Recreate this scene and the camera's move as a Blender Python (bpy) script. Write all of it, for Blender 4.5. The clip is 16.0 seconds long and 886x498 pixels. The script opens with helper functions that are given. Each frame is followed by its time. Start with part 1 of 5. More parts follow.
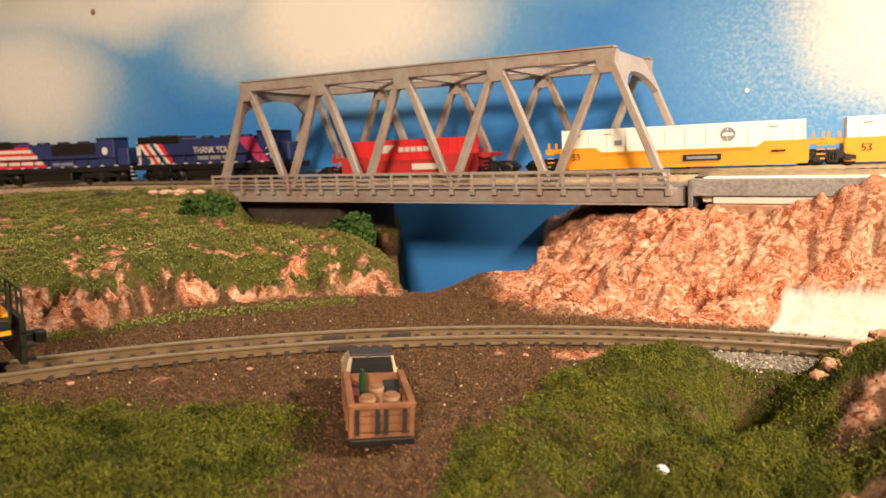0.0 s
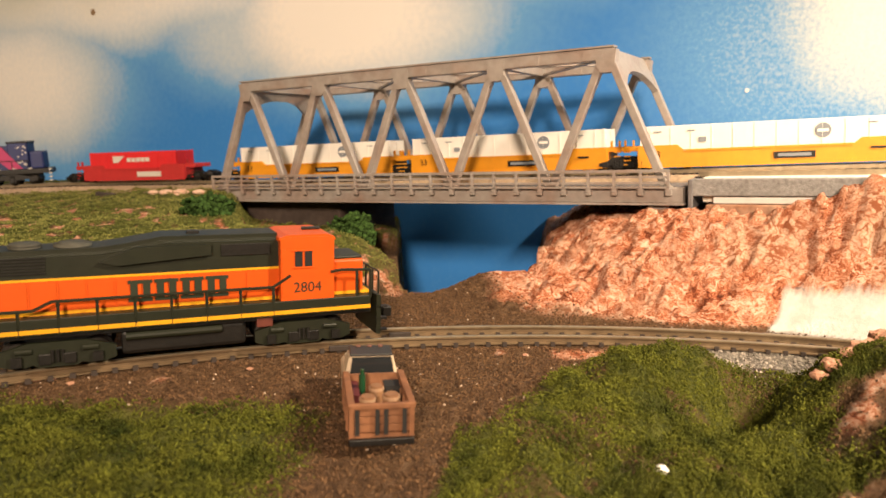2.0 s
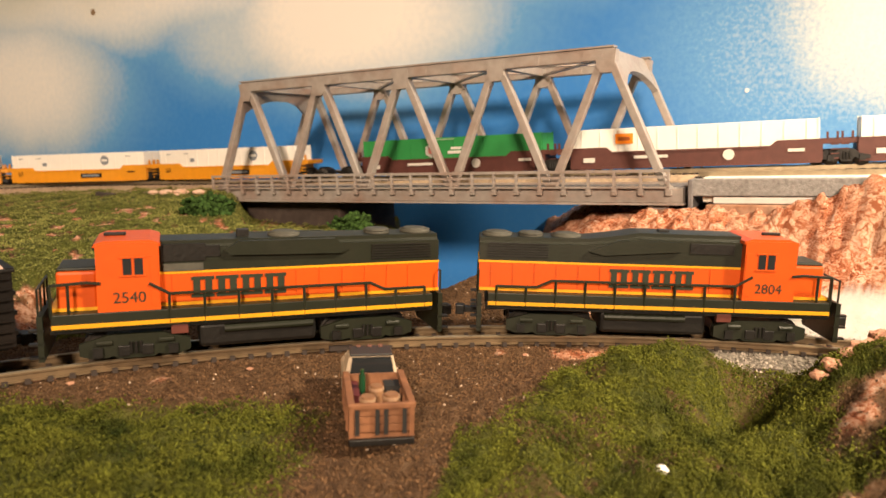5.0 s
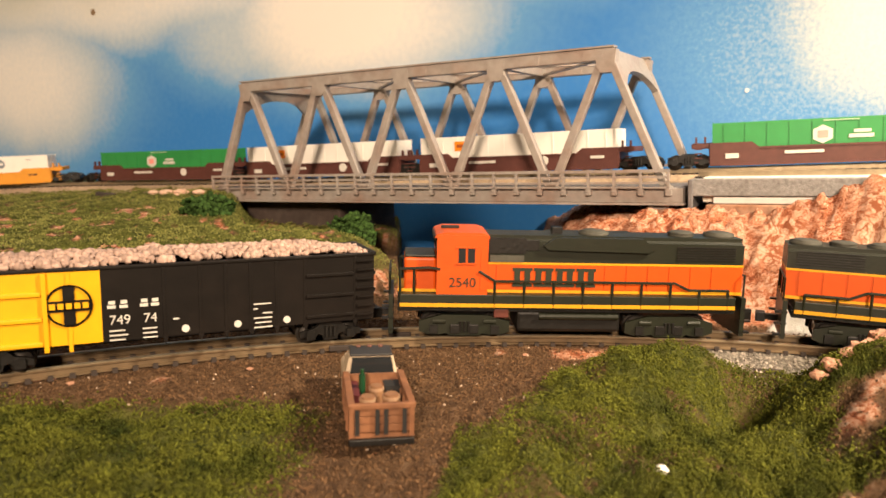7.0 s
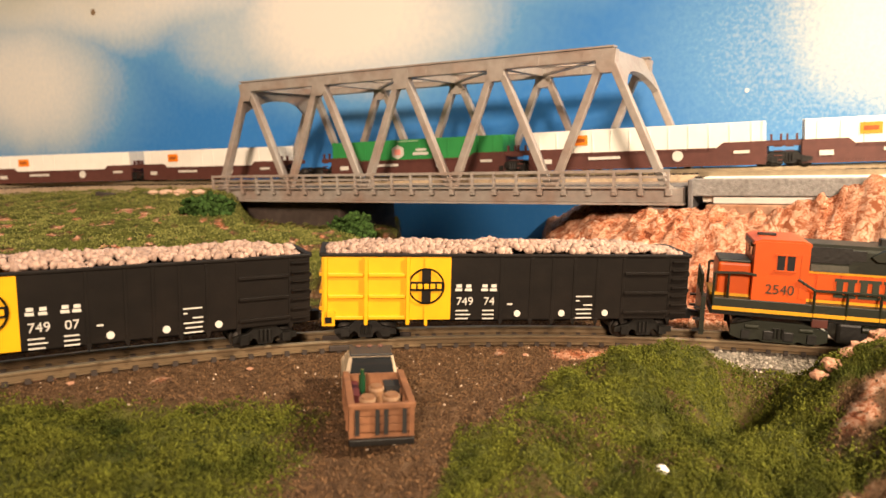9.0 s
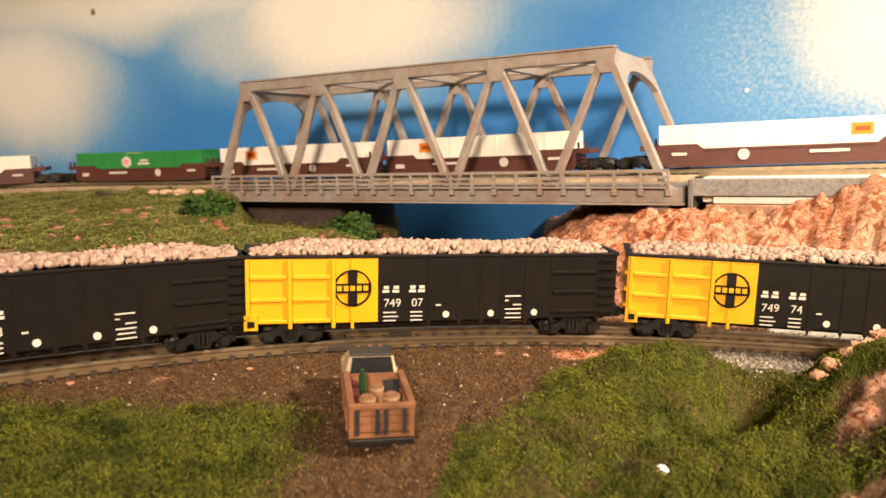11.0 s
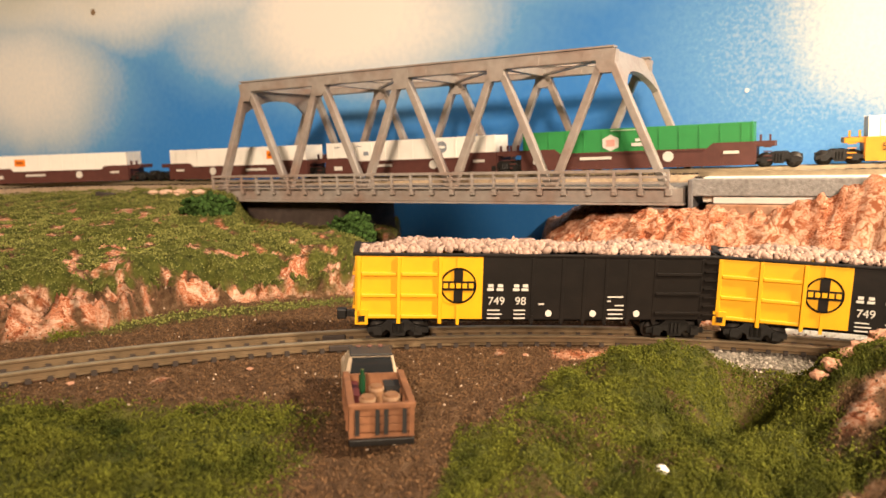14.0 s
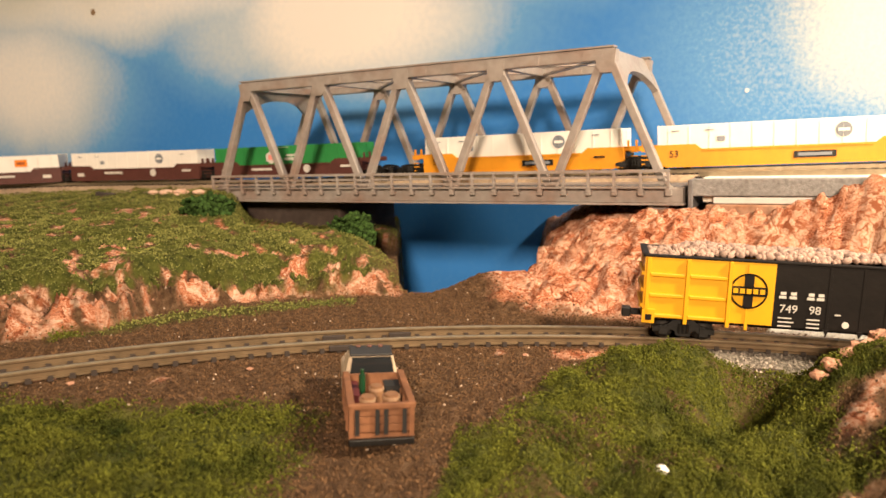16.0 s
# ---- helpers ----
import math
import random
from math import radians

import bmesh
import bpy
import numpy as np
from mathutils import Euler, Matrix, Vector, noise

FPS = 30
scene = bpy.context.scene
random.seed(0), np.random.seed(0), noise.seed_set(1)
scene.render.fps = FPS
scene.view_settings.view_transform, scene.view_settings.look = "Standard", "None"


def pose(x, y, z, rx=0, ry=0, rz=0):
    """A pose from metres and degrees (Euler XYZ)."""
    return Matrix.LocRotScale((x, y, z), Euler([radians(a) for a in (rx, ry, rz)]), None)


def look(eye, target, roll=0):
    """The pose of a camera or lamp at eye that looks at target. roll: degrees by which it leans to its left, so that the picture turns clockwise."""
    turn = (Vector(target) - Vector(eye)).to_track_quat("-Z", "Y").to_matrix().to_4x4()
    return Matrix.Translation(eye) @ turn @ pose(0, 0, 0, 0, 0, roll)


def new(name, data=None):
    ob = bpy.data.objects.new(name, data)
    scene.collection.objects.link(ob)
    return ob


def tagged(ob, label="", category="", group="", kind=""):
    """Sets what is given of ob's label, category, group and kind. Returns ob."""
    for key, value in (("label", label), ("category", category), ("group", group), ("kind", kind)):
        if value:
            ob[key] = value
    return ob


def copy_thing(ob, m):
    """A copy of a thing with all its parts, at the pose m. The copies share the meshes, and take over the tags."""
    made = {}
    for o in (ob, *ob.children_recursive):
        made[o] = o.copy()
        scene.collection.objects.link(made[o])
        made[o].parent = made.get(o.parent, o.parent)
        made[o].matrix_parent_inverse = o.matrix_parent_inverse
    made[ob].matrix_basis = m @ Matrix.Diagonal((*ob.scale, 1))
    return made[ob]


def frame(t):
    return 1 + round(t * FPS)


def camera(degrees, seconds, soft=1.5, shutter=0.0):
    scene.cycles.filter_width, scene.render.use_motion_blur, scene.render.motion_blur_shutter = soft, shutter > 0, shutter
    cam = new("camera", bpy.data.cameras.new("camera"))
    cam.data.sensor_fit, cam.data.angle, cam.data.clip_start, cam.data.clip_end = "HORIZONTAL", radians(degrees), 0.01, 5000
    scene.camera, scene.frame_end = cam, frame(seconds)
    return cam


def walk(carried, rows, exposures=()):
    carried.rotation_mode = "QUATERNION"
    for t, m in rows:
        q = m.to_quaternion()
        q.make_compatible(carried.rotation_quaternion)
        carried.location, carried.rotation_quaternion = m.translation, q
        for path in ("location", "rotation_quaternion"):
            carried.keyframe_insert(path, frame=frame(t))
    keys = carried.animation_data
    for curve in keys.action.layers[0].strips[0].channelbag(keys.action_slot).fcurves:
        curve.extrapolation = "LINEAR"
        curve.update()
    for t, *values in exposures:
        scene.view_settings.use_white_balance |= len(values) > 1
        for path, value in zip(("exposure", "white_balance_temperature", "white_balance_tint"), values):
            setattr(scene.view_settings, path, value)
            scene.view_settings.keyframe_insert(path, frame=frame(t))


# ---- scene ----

# ---- camera: a phone held still on the edge of the layout ----
cam = camera(61.5, 16.0, soft=1.5)
cam.data.dof.use_dof, cam.data.dof.focus_distance, cam.data.dof.aperture_fstop = True, 0.225, 27.0
EYE = Vector((0.0, 0.0, 0.0623))
walk(cam, [(0.0, look(EYE, (0.0, 0.98600, -0.10444), 1.40)), (16.0, look(EYE, (0.0, 0.98600, -0.10444), 1.40))],
     exposures=[(0.0, -0.06), (4.0, -0.05), (6.5, 0.06), (13.0, 0.07), (16.0, 0.0)])

# ---- light: ceiling lamps of the room and one warm work lamp beside the layout ----
world = bpy.data.worlds.new("room_air")
world.use_nodes = True
world.node_tree.nodes["Background"].inputs[0].default_value = (1.0, 0.86, 0.7, 1)
world.node_tree.nodes["Background"].inputs[1].default_value = 0.008
scene.world = world


def area_lamp(name, eye, target, size, power, colour, size_y=None):
    data = bpy.data.lights.new(name, "AREA")
    data.energy, data.color, data.size = power, colour, size
    if size_y:
        data.shape, data.size_y = "RECTANGLE", size_y
    ob = new(name, data)
    ob.matrix_world = look(eye, target)
    return ob


area_lamp("room_lamp", (-0.15, -1.60, 0.76), (0.0, 0.35, 0.04), 0.24, 56.0, (1.0, 0.755, 0.54))
area_lamp("ceiling_lamp", (-0.05, 0.10, 0.85), (-0.02, 0.30, 0.05), 0.5, 1.2, (1.0, 0.80, 0.58), 0.10)
work = bpy.data.lights.new("work_lamp", "SPOT")
work.energy, work.color, work.spot_size, work.spot_blend, work.shadow_soft_size = 24.0, (1.0, 0.79, 0.55), math.radians(58), 0.8, 0.025
new("work_lamp", work).matrix_world = look((0.38, 0.02, 0.36), (0.115, 0.195, 0.01))

# ---- materials ----
MATS = {}


def material(name, colour, rough=0.6, metal=0.0, vary=0.12, scale=200.0, bump=0.0, bump_scale=900.0, dark=None, dark_amount=0.5,
             dark_scale=60.0, spec=0.4, emit=0.0, obj_vary=0.0):
    """Colour with fine grain, larger stains towards a second colour, and a little relief."""
    if name in MATS:
        return MATS[name]
    m = bpy.data.materials.new(name)
    m.use_nodes = True
    nt = m.node_tree
    b = nt.nodes["Principled BSDF"]
    b.inputs["Roughness"].default_value, b.inputs["Metallic"].default_value = rough, metal
    b.inputs["Specular IOR Level"].default_value = spec
    co = nt.nodes.new("ShaderNodeTexCoord")
    fine = nt.nodes.new("ShaderNodeTexNoise")
    fine.inputs["Scale"].default_value, fine.inputs["Detail"].default_value = scale, 4
    nt.links.new(co.outputs["Object"], fine.inputs["Vector"])
    ramp = nt.nodes.new("ShaderNodeMapRange")
    ramp.inputs["From Min"].default_value, ramp.inputs["From Max"].default_value = 0.3, 0.7
    ramp.inputs["To Min"].default_value, ramp.inputs["To Max"].default_value = 1 - vary, 1 + vary
    nt.links.new(fine.outputs["Fac"], ramp.inputs["Value"])
    big = nt.nodes.new("ShaderNodeTexNoise")
    big.inputs["Scale"].default_value, big.inputs["Detail"].default_value = dark_scale, 5
    nt.links.new(co.outputs["Object"], big.inputs["Vector"])
    cut = nt.nodes.new("ShaderNodeMapRange")
    cut.inputs["From Min"].default_value, cut.inputs["From Max"].default_value = 0.45, 0.75
    cut.inputs["To Max"].default_value = dark_amount if dark else 0.0
    nt.links.new(big.outputs["Fac"], cut.inputs["Value"])
    mix = nt.nodes.new("ShaderNodeMix")
    mix.data_type = "RGBA"
    mix.inputs["A"].default_value = (*colour, 1)
    mix.inputs["B"].default_value = (*(dark or colour), 1)
    nt.links.new(cut.outputs["Result"], mix.inputs["Factor"])
    mul = nt.nodes.new("ShaderNodeMix")
    mul.data_type, mul.blend_type = "RGBA", "MULTIPLY"
    mul.inputs["Factor"].default_value = 1.0
    nt.links.new(mix.outputs["Result"], mul.inputs["A"])
    last = ramp.outputs["Result"]
    if obj_vary:
        info = nt.nodes.new("ShaderNodeNewGeometry")
        rnd = nt.nodes.new("ShaderNodeMapRange")
        rnd.inputs["To Min"].default_value, rnd.inputs["To Max"].default_value = 1 - obj_vary, 1 + obj_vary
        nt.links.new(info.outputs["Random Per Island"], rnd.inputs["Value"])
        both = nt.nodes.new("ShaderNodeMath")
        both.operation = "MULTIPLY"
        nt.links.new(last, both.inputs[0])
        nt.links.new(rnd.outputs["Result"], both.inputs[1])
        last = both.outputs[0]
    nt.links.new(last, mul.inputs["B"])
    nt.links.new(mul.outputs["Result"], b.inputs["Base Color"])
    if bump:
        bn = nt.nodes.new("ShaderNodeTexNoise")
        bn.inputs["Scale"].default_value, bn.inputs["Detail"].default_value = bump_scale, 6
        nt.links.new(co.outputs["Object"], bn.inputs["Vector"])
        bp = nt.nodes.new("ShaderNodeBump")
        bp.inputs["Strength"].default_value, bp.inputs["Distance"].default_value = bump, 0.0005
        nt.links.new(bn.outputs["Fac"], bp.inputs["Height"])
        nt.links.new(bp.outputs["Normal"], b.inputs["Normal"])
    MATS[name] = m
    return m


STEEL = material("bridge_grey", (0.31, 0.275, 0.25), 0.42, 0, 0.12, 300, 0.25, 1500, (0.24, 0.14, 0.10), 0.7, 60)
BRIDGE_DARK = material("bridge_deck", (0.16, 0.15, 0.15), 0.7, 0, 0.15, 300, 0.2)
CONCRETE = material("viaduct_grey", (0.27, 0.26, 0.25), 0.8, 0, 0.25, 700, 0.5, 1500, (0.18, 0.17, 0.16), 0.5, 120)
BALLAST_PALE = material("pale_ballast", (0.82, 0.77, 0.66), 0.85, 0, 0.25, 1200, 0.6, 1800)
RAIL = material("rail_metal", (0.165, 0.115, 0.065), 0.5, 0.3, 0.3, 260, 0.3, 900, (0.10, 0.062, 0.034), 0.8, 130)
RAIL_HEAD = material("rail_head", (0.42, 0.34, 0.23), 0.35, 0.7, 0.15, 300)
TIE = material("tie_plastic", (0.035, 0.025, 0.02), 0.7, 0, 0.2, 400)
TAN = material("roadbed_tan", (0.36, 0.27, 0.18), 0.85, 0, 0.25, 500, 0.5, 1200, (0.2, 0.13, 0.09), 0.6, 50)
FOAM = material("white_foam", (0.82, 0.8, 0.76), 0.85, 0, 0.05, 500, 0.4, 900)
WALL = material("room_wall", (0.36, 0.31, 0.25), 0.9, 0, 0.04, 3)
BENCH = material("bench_wood", (0.25, 0.17, 0.1), 0.7, 0, 0.2, 20)


# ---- mesh helpers ----
def finish(name, bm, mat, smooth=False):
    me = bpy.data.meshes.new(name)
    bm.normal_update()
    bm.to_mesh(me)
    bm.free()
    me.materials.append(mat)
    if smooth:
        me.polygons.foreach_set("use_smooth", [True] * len(me.polygons))
    return me


def part(name, bm, mat, parent, label="", smooth=False):
    ob = new(name, finish(name, bm, mat, smooth))
    ob.parent = parent
    return tagged(ob, label)


def shared(name, me, parent, m=None):
    ob = new(name, me)
    ob.parent = parent
    if m is not None:
        ob.matrix_basis = m
    return ob


def box(x0, x1, y0, y1, z0, z1, bm=None, bevel=0.0):
    tmp = bmesh.new()
    bmesh.ops.create_cube(tmp, size=1.0)
    for v in tmp.verts:
        v.co = Vector((x0 + (v.co.x + 0.5) * (x1 - x0), y0 + (v.co.y + 0.5) * (y1 - y0), z0 + (v.co.z + 0.5) * (z1 - z0)))
    if bevel:
        bmesh.ops.bevel(tmp, geom=tmp.edges[:], offset=bevel, segments=2, affect="EDGES", profile=0.5)
    if bm is None:
        return tmp
    me = bpy.data.meshes.new("tmp")
    tmp.to_mesh(me)
    tmp.free()
    bm.from_mesh(me)
    bpy.data.meshes.remove(me)
    return bm


def bar(a, b, w, h, bm=None, up=(0, 0, 1), bevel=0.0):
    """A straight bar from a to b, w across and h in the up direction."""
    a, b = Vector(a), Vector(b)
    e = (b - a).normalized()
    side = e.cross(Vector(up)).normalized()
    top = side.cross(e)
    tmp = box(0, (b - a).length, -w / 2, w / 2, -h / 2, h / 2, bevel=bevel)
    m = Matrix((e, -side, top)).transposed().to_4x4()
    m.translation = a
    bmesh.ops.transform(tmp, matrix=m, verts=tmp.verts)
    if bm is None:
        return tmp
    me = bpy.data.meshes.new("tmp")
    tmp.to_mesh(me)
    tmp.free()
    bm.from_mesh(me)
    bpy.data.meshes.remove(me)
    return bm


def cyl(a, b, r, bm=None, seg=16, r2=None):
    a, b = Vector(a), Vector(b)
    out = bm or bmesh.new()
    m = (b - a).to_track_quat("Z", "Y").to_matrix().to_4x4()
    m.translation = (a + b) / 2
    bmesh.ops.create_cone(out, cap_ends=True, segments=seg, radius1=r, radius2=r if r2 is None else r2, depth=(b - a).length, matrix=m)
    return out


def prism(outline, y0, y1):
    """An outline in x, z drawn out from y0 to y1."""
    bm = bmesh.new()
    front = [bm.verts.new((x, y0, z)) for x, z in outline]
    back = [bm.verts.new((x, y1, z)) for x, z in outline]
    bm.faces.new(front)
    bm.faces.new(back[::-1])
    for i in range(len(front)):
        j = (i + 1) % len(front)
        bm.faces.new((front[j], front[i], back[i], back[j]))
    bmesh.ops.recalc_face_normals(bm, faces=bm.faces)
    return bm


def lattice(x, y, seed):
    h = np.sin(x * 127.1 + y * 311.7 + seed * 74.7) * 43758.5453
    return h - np.floor(h)


def vnoise(x, y, seed=0):
    xi, yi = np.floor(x), np.floor(y)
    fx, fy = x - xi, y - yi
    fx, fy = fx * fx * (3 - 2 * fx), fy * fy * (3 - 2 * fy)
    a, b = lattice(xi, yi, seed), lattice(xi + 1, yi, seed)
    c, d = lattice(xi, yi + 1, seed), lattice(xi + 1, yi + 1, seed)
    return (a * (1 - fx) + b * fx) * (1 - fy) + (c * (1 - fx) + d * fx) * fy


def fbm(x, y, scale, octaves=4, seed=0):
    out, amp, tot = 0, 1.0, 0.0
    for i in range(octaves):
        out, tot = out + amp * vnoise(x * scale, y * scale, seed + i), tot + amp
        scale, amp = scale * 2.03, amp * 0.5
    return out / tot - 0.5


def sstep(a, b, v):
    t = np.clip((v - a) / (b - a), 0, 1)
    return t * t * (3 - 2 * t)


# ---- plan: the near track's arc, the bridge's axes, the far train's line ----
CX, CY, RAD = 0.050, -0.075, 0.2843
RAIL_Z = 0.004
B0 = Vector((-0.11922, 0.39917, 0.02437))
BD = Vector((0.86920, -0.49011, 0.06546))
BN = Vector((0.49117, 0.87107, 0.0))
BK = Vector((-0.05702, 0.03215, 0.99786))
BRIDGE = Matrix((BD, BN, BK)).transposed().to_4x4()
BRIDGE.translation = B0
# the far line: headings along it, its origin on the rails' top at the bridge's near end
FAR_O = Vector((-0.10443, 0.42828, 0.02782))
FAR_S = np.arange(-1.60, 2.20, 0.002)
FAR_YAW = np.radians(np.interp(FAR_S, [-0.32, -0.12, 0.03, 0.18, 0.30, 0.42], [46.0, -19.8, -26.7, -29.7, -18.5, -29.4]))
FAR_X, FAR_Y = np.cumsum(0.002 * np.cos(FAR_YAW)), np.cumsum(0.002 * np.sin(FAR_YAW))
FAR_X, FAR_Y = FAR_X - np.interp(0.0, FAR_S, FAR_X), FAR_Y - np.interp(0.0, FAR_S, FAR_Y)


def far_point(s):
    z = 0.0762 * min(max(s, 0.0), 0.50) + 0.0626 * max(min(s, 0.0), -0.32)
    return FAR_O + Vector((float(np.interp(s, FAR_S, FAR_X)), float(np.interp(s, FAR_S, FAR_Y)), z))


def far_pose(s, truck=0.0005):
    """A thing's pose on the far rails, its bogies truck metres before and behind its middle."""
    a, b = far_point(s - truck), far_point(s + truck)
    e = (b - a).normalized()
    n = Vector((-e.y, e.x, 0)).normalized()
    m = Matrix((e, n, e.cross(n))).transposed().to_4x4()
    m.translation = (a + b) / 2
    return m


S_LEFT, S_RIGHT = -0.26, 0.26


def near_path(s):
    """Place and heading of the near track's middle at s metres along it; straight beyond the arc."""
    c = min(max(s, S_LEFT), S_RIGHT)
    a = c / RAD
    tx, ty = math.cos(a), -math.sin(a)
    return (CX + RAD * math.sin(a) + tx * (s - c), CY + RAD * math.cos(a) + ty * (s - c)), math.atan2(ty, tx)


# ---- ground ----
def y_far_edge(x):
    return np.minimum(0.3178 - 0.5639 * x, np.interp(x, [-0.42, -0.36, -0.294, -0.196, -0.12, -0.11], [0.40, 0.428, 0.447, 0.430, 0.3855, 0.42]))


def near_y(x):
    return CY + np.sqrt(np.maximum(RAD ** 2 - (x - CX) ** 2, 0.02))


def land(x, y):
    """Height and the shares of turf, rock and bare plaster."""
    u = x / np.maximum(y, 0.05)
    n1, n2, n3 = fbm(x, y, 30, 4, 3), fbm(x, y, 120, 4, 9), fbm(x, y, 380, 3, 21)
    ridged = 1 - np.abs(fbm(x + 0.006 * n2, y, 75, 4, 31)) * 4
    crag = 1 - np.abs(fbm(x + 0.004 * n2, y, 260, 3, 61)) * 5
    crease = 1 - np.abs(fbm(0.62 * x - 0.78 * y + 0.010 * n2 + 0.012 * n1, 0.45 * (0.78 * x + 0.62 * y), 210, 4, 71)) * 6
    fold = 1 - np.abs(fbm(x + 0.012 * n2, y + 0.012 * n1, 130, 4, 81)) * 5
    z = 0.0012 * n2 + 0.0008 * n3 - 0.0003
    ny = near_y(x)
    bed = np.exp(-((y - ny) / 0.0085) ** 4)
    z = z * (1 - bed) + bed * (0.0014 + 0.0003 * n3)
    # the grassy bank behind, with a rock face at its foot
    yb = np.interp(x, [-0.7, -0.30, -0.121, -0.101, -0.0857, -0.048, -0.0128], [0.02, 0.10, 0.1975, 0.2085, 0.241, 0.259, 0.266]) + 0.008 * n1
    q = y - yb
    foot = np.interp(x, [-0.3, -0.12, -0.085, -0.04, -0.01], [0.016, 0.0135, 0.011, 0.0075, 0.007])
    ztop = np.minimum(0.0244 + 0.0753 * (x + 0.119), 0.0244) - 0.0015
    yt = np.maximum(y_far_edge(x), yb + 0.03)
    rise = np.clip((q - 0.010) / (yt - yb - 0.010), 0, 1)
    bank = foot * (0.38 * sstep(-0.002, 0.006, q + 0.010 * n2) + 0.62 * sstep(0.001, 0.034, q + 0.014 * n1 + 0.010 * n2)) + (ztop - foot) * rise ** 0.85
    craggy = sstep(0.040, 0.006, q)
    bank = bank + sstep(-0.001, 0.004, q) * (1 - rise) * (0.006 * n1 + 0.0026 * n2 + craggy * (0.0030 * (ridged - 0.4) + 0.0036 * (fold - 0.4) + 0.0026 * (crag - 0.4)))
    under = sstep(-0.290, -0.255, u) * sstep(0.30, 0.35, y)
    bank = bank - 0.0145 * under
    u = u + 0.045 * sstep(0.270, 0.335, y) * (x < 0) * (y < 0.37)
    left = (0.42 * sstep(-0.040, -0.056, u + 0.016 * n2) + 0.34 * sstep(-0.050, -0.082, u + 0.02 * n2) + 0.24 * sstep(-0.070, -0.120, u + 0.02 * n1)) * (x < 0) * sstep(-0.002, 0.002, q)
    u = x / np.maximum(y, 0.05)
    # bare ground that ends at the gully below the bridge
    z = z + 0.0068 * sstep(0.252, 0.280, y) * sstep(-0.008, 0.020, x) * (x < 0.2)
    gully = sstep(0.270, 0.292, y - 0.014 * sstep(-0.01, 0.03, x) + 0.0015 * n2) * sstep(-0.062, -0.046, u) * sstep(0.145, 0.12, u)
    z = z - 0.10 * gully
    z = z * (1 - left) + bank * left
    # the rock slope on the other side
    base = np.interp(x, [0.0, 0.018, 0.06, 0.11, 0.14, 0.18, 0.30], [0.262, 0.234, 0.2295, 0.2255, 0.214, 0.200, 0.130]) + 0.003 * n1
    crest = np.maximum(y_far_edge(x) + 0.004, base + 0.016)
    zc = np.interp(x, [0.012, 0.030, 0.0445, 0.066, 0.078, 0.10, 0.118, 0.13, 0.15, 0.18, 0.3], [0.0, 0.007, 0.014, 0.0245, 0.0318, 0.0328, 0.0350, 0.0425, 0.0525, 0.056, 0.053])
    t = (y - base) / (crest - base)
    right = np.clip(t, 0, 1.0)
    shape = 0.72 * right + 0.28 * sstep(0, 1, right)
    rock = zc * shape + sstep(0.02, 0.25, t) * (0.0022 * (ridged - 0.5) + 0.0030 * n2 + 0.0012 * n3 + 0.0009 * (crag - 0.4) + 0.0019 * (crease - 0.4) + 0.0016 * (fold - 0.4)) * (zc > 0.002)
    behind = sstep(1.0, 1.25, t)
    hold = np.interp(u, [0.128, 0.140, 0.165, 0.20, 0.25, 0.30], [-0.01, 0.010, 0.017, 0.0245, 0.026, 0.029])
    rock = rock * (1 - behind) + behind * np.where(u > 0.128, hold + 0.008 * n2 + 0.003 * (fold - 0.4), -0.10)
    shelf = sstep(0.1045, 0.1065, x + 0.010 * n1 + 0.006 * n2 - 0.02 * t) * sstep(-0.03, 0.0, t) * sstep(0.37, 0.345, t + 0.12 * n2) * sstep(0.24, 0.17, x)
    rock = rock * (1 - shelf) + shelf * (zc * shape * 0.8 + 0.001 + 0.0004 * n2)
    on_right = sstep(-0.004, 0.002, y - base) * (x > 0.010)
    z = np.where(x > 0.010, z * (1 - on_right) + np.where(gully > 0.02, np.where(u > 0.128, rock, np.minimum(rock, z)), np.maximum(rock, z * (1 - sstep(0.02, 0.1, t) * sstep(0.030, 0.050, x)))) * on_right, z)
    # foreground mounds
    mound = 0.0095 * np.exp(-(((x - 0.058) / 0.021) ** 2 + ((y - 0.174) / 0.014) ** 2))
    mound = mound + 0.0055 * np.exp(-(((x - 0.035) / 0.02) ** 2 + ((y - 0.158) / 0.014) ** 2))
    side = 0.0165 * sstep(0.076, 0.104, x + 0.25 * (0.16 - y) + 0.006 * n1) * sstep(0.182, 0.166, y) * (y > -0.4)
    pit = 0.019 * np.exp(-(((x - 0.0705 - 0.5 * (y - 0.165)) / 0.0075) ** 2 + ((y - 0.163) / 0.012) ** 2))
    fore = sstep(-0.010, -0.018, y - ny)
    turf_swell = 0.002 * sstep(0.156, 0.140, y + 0.05 * n1) * sstep(-0.030, -0.040, x)
    z = z + fore * (mound + side - pit + turf_swell + (0.005 * n1 + 0.0045 * n2) * sstep(0.19, 0.15, y) * sstep(0.005, 0.03, np.abs(x + 0.014)))
    # shares
    lumps = fbm(x, y, 150, 3, 91)
    low = np.interp(x, [-0.13, -0.10, -0.075, -0.03], [0.011, 0.006, 0.002, -0.001])
    outcrop = fbm(x + 0.004 * n2, 0.8 * y, 170, 4, 77) - 0.13 * sstep(0.004, 0.036, q) + 0.17 * sstep(0.014, 0.002, q) * sstep(-0.04, -0.11, x) + 0.02
    turf = left * sstep(low, low + 0.006, q + 0.016 * n2) * sstep(0.085, 0.015, outcrop)
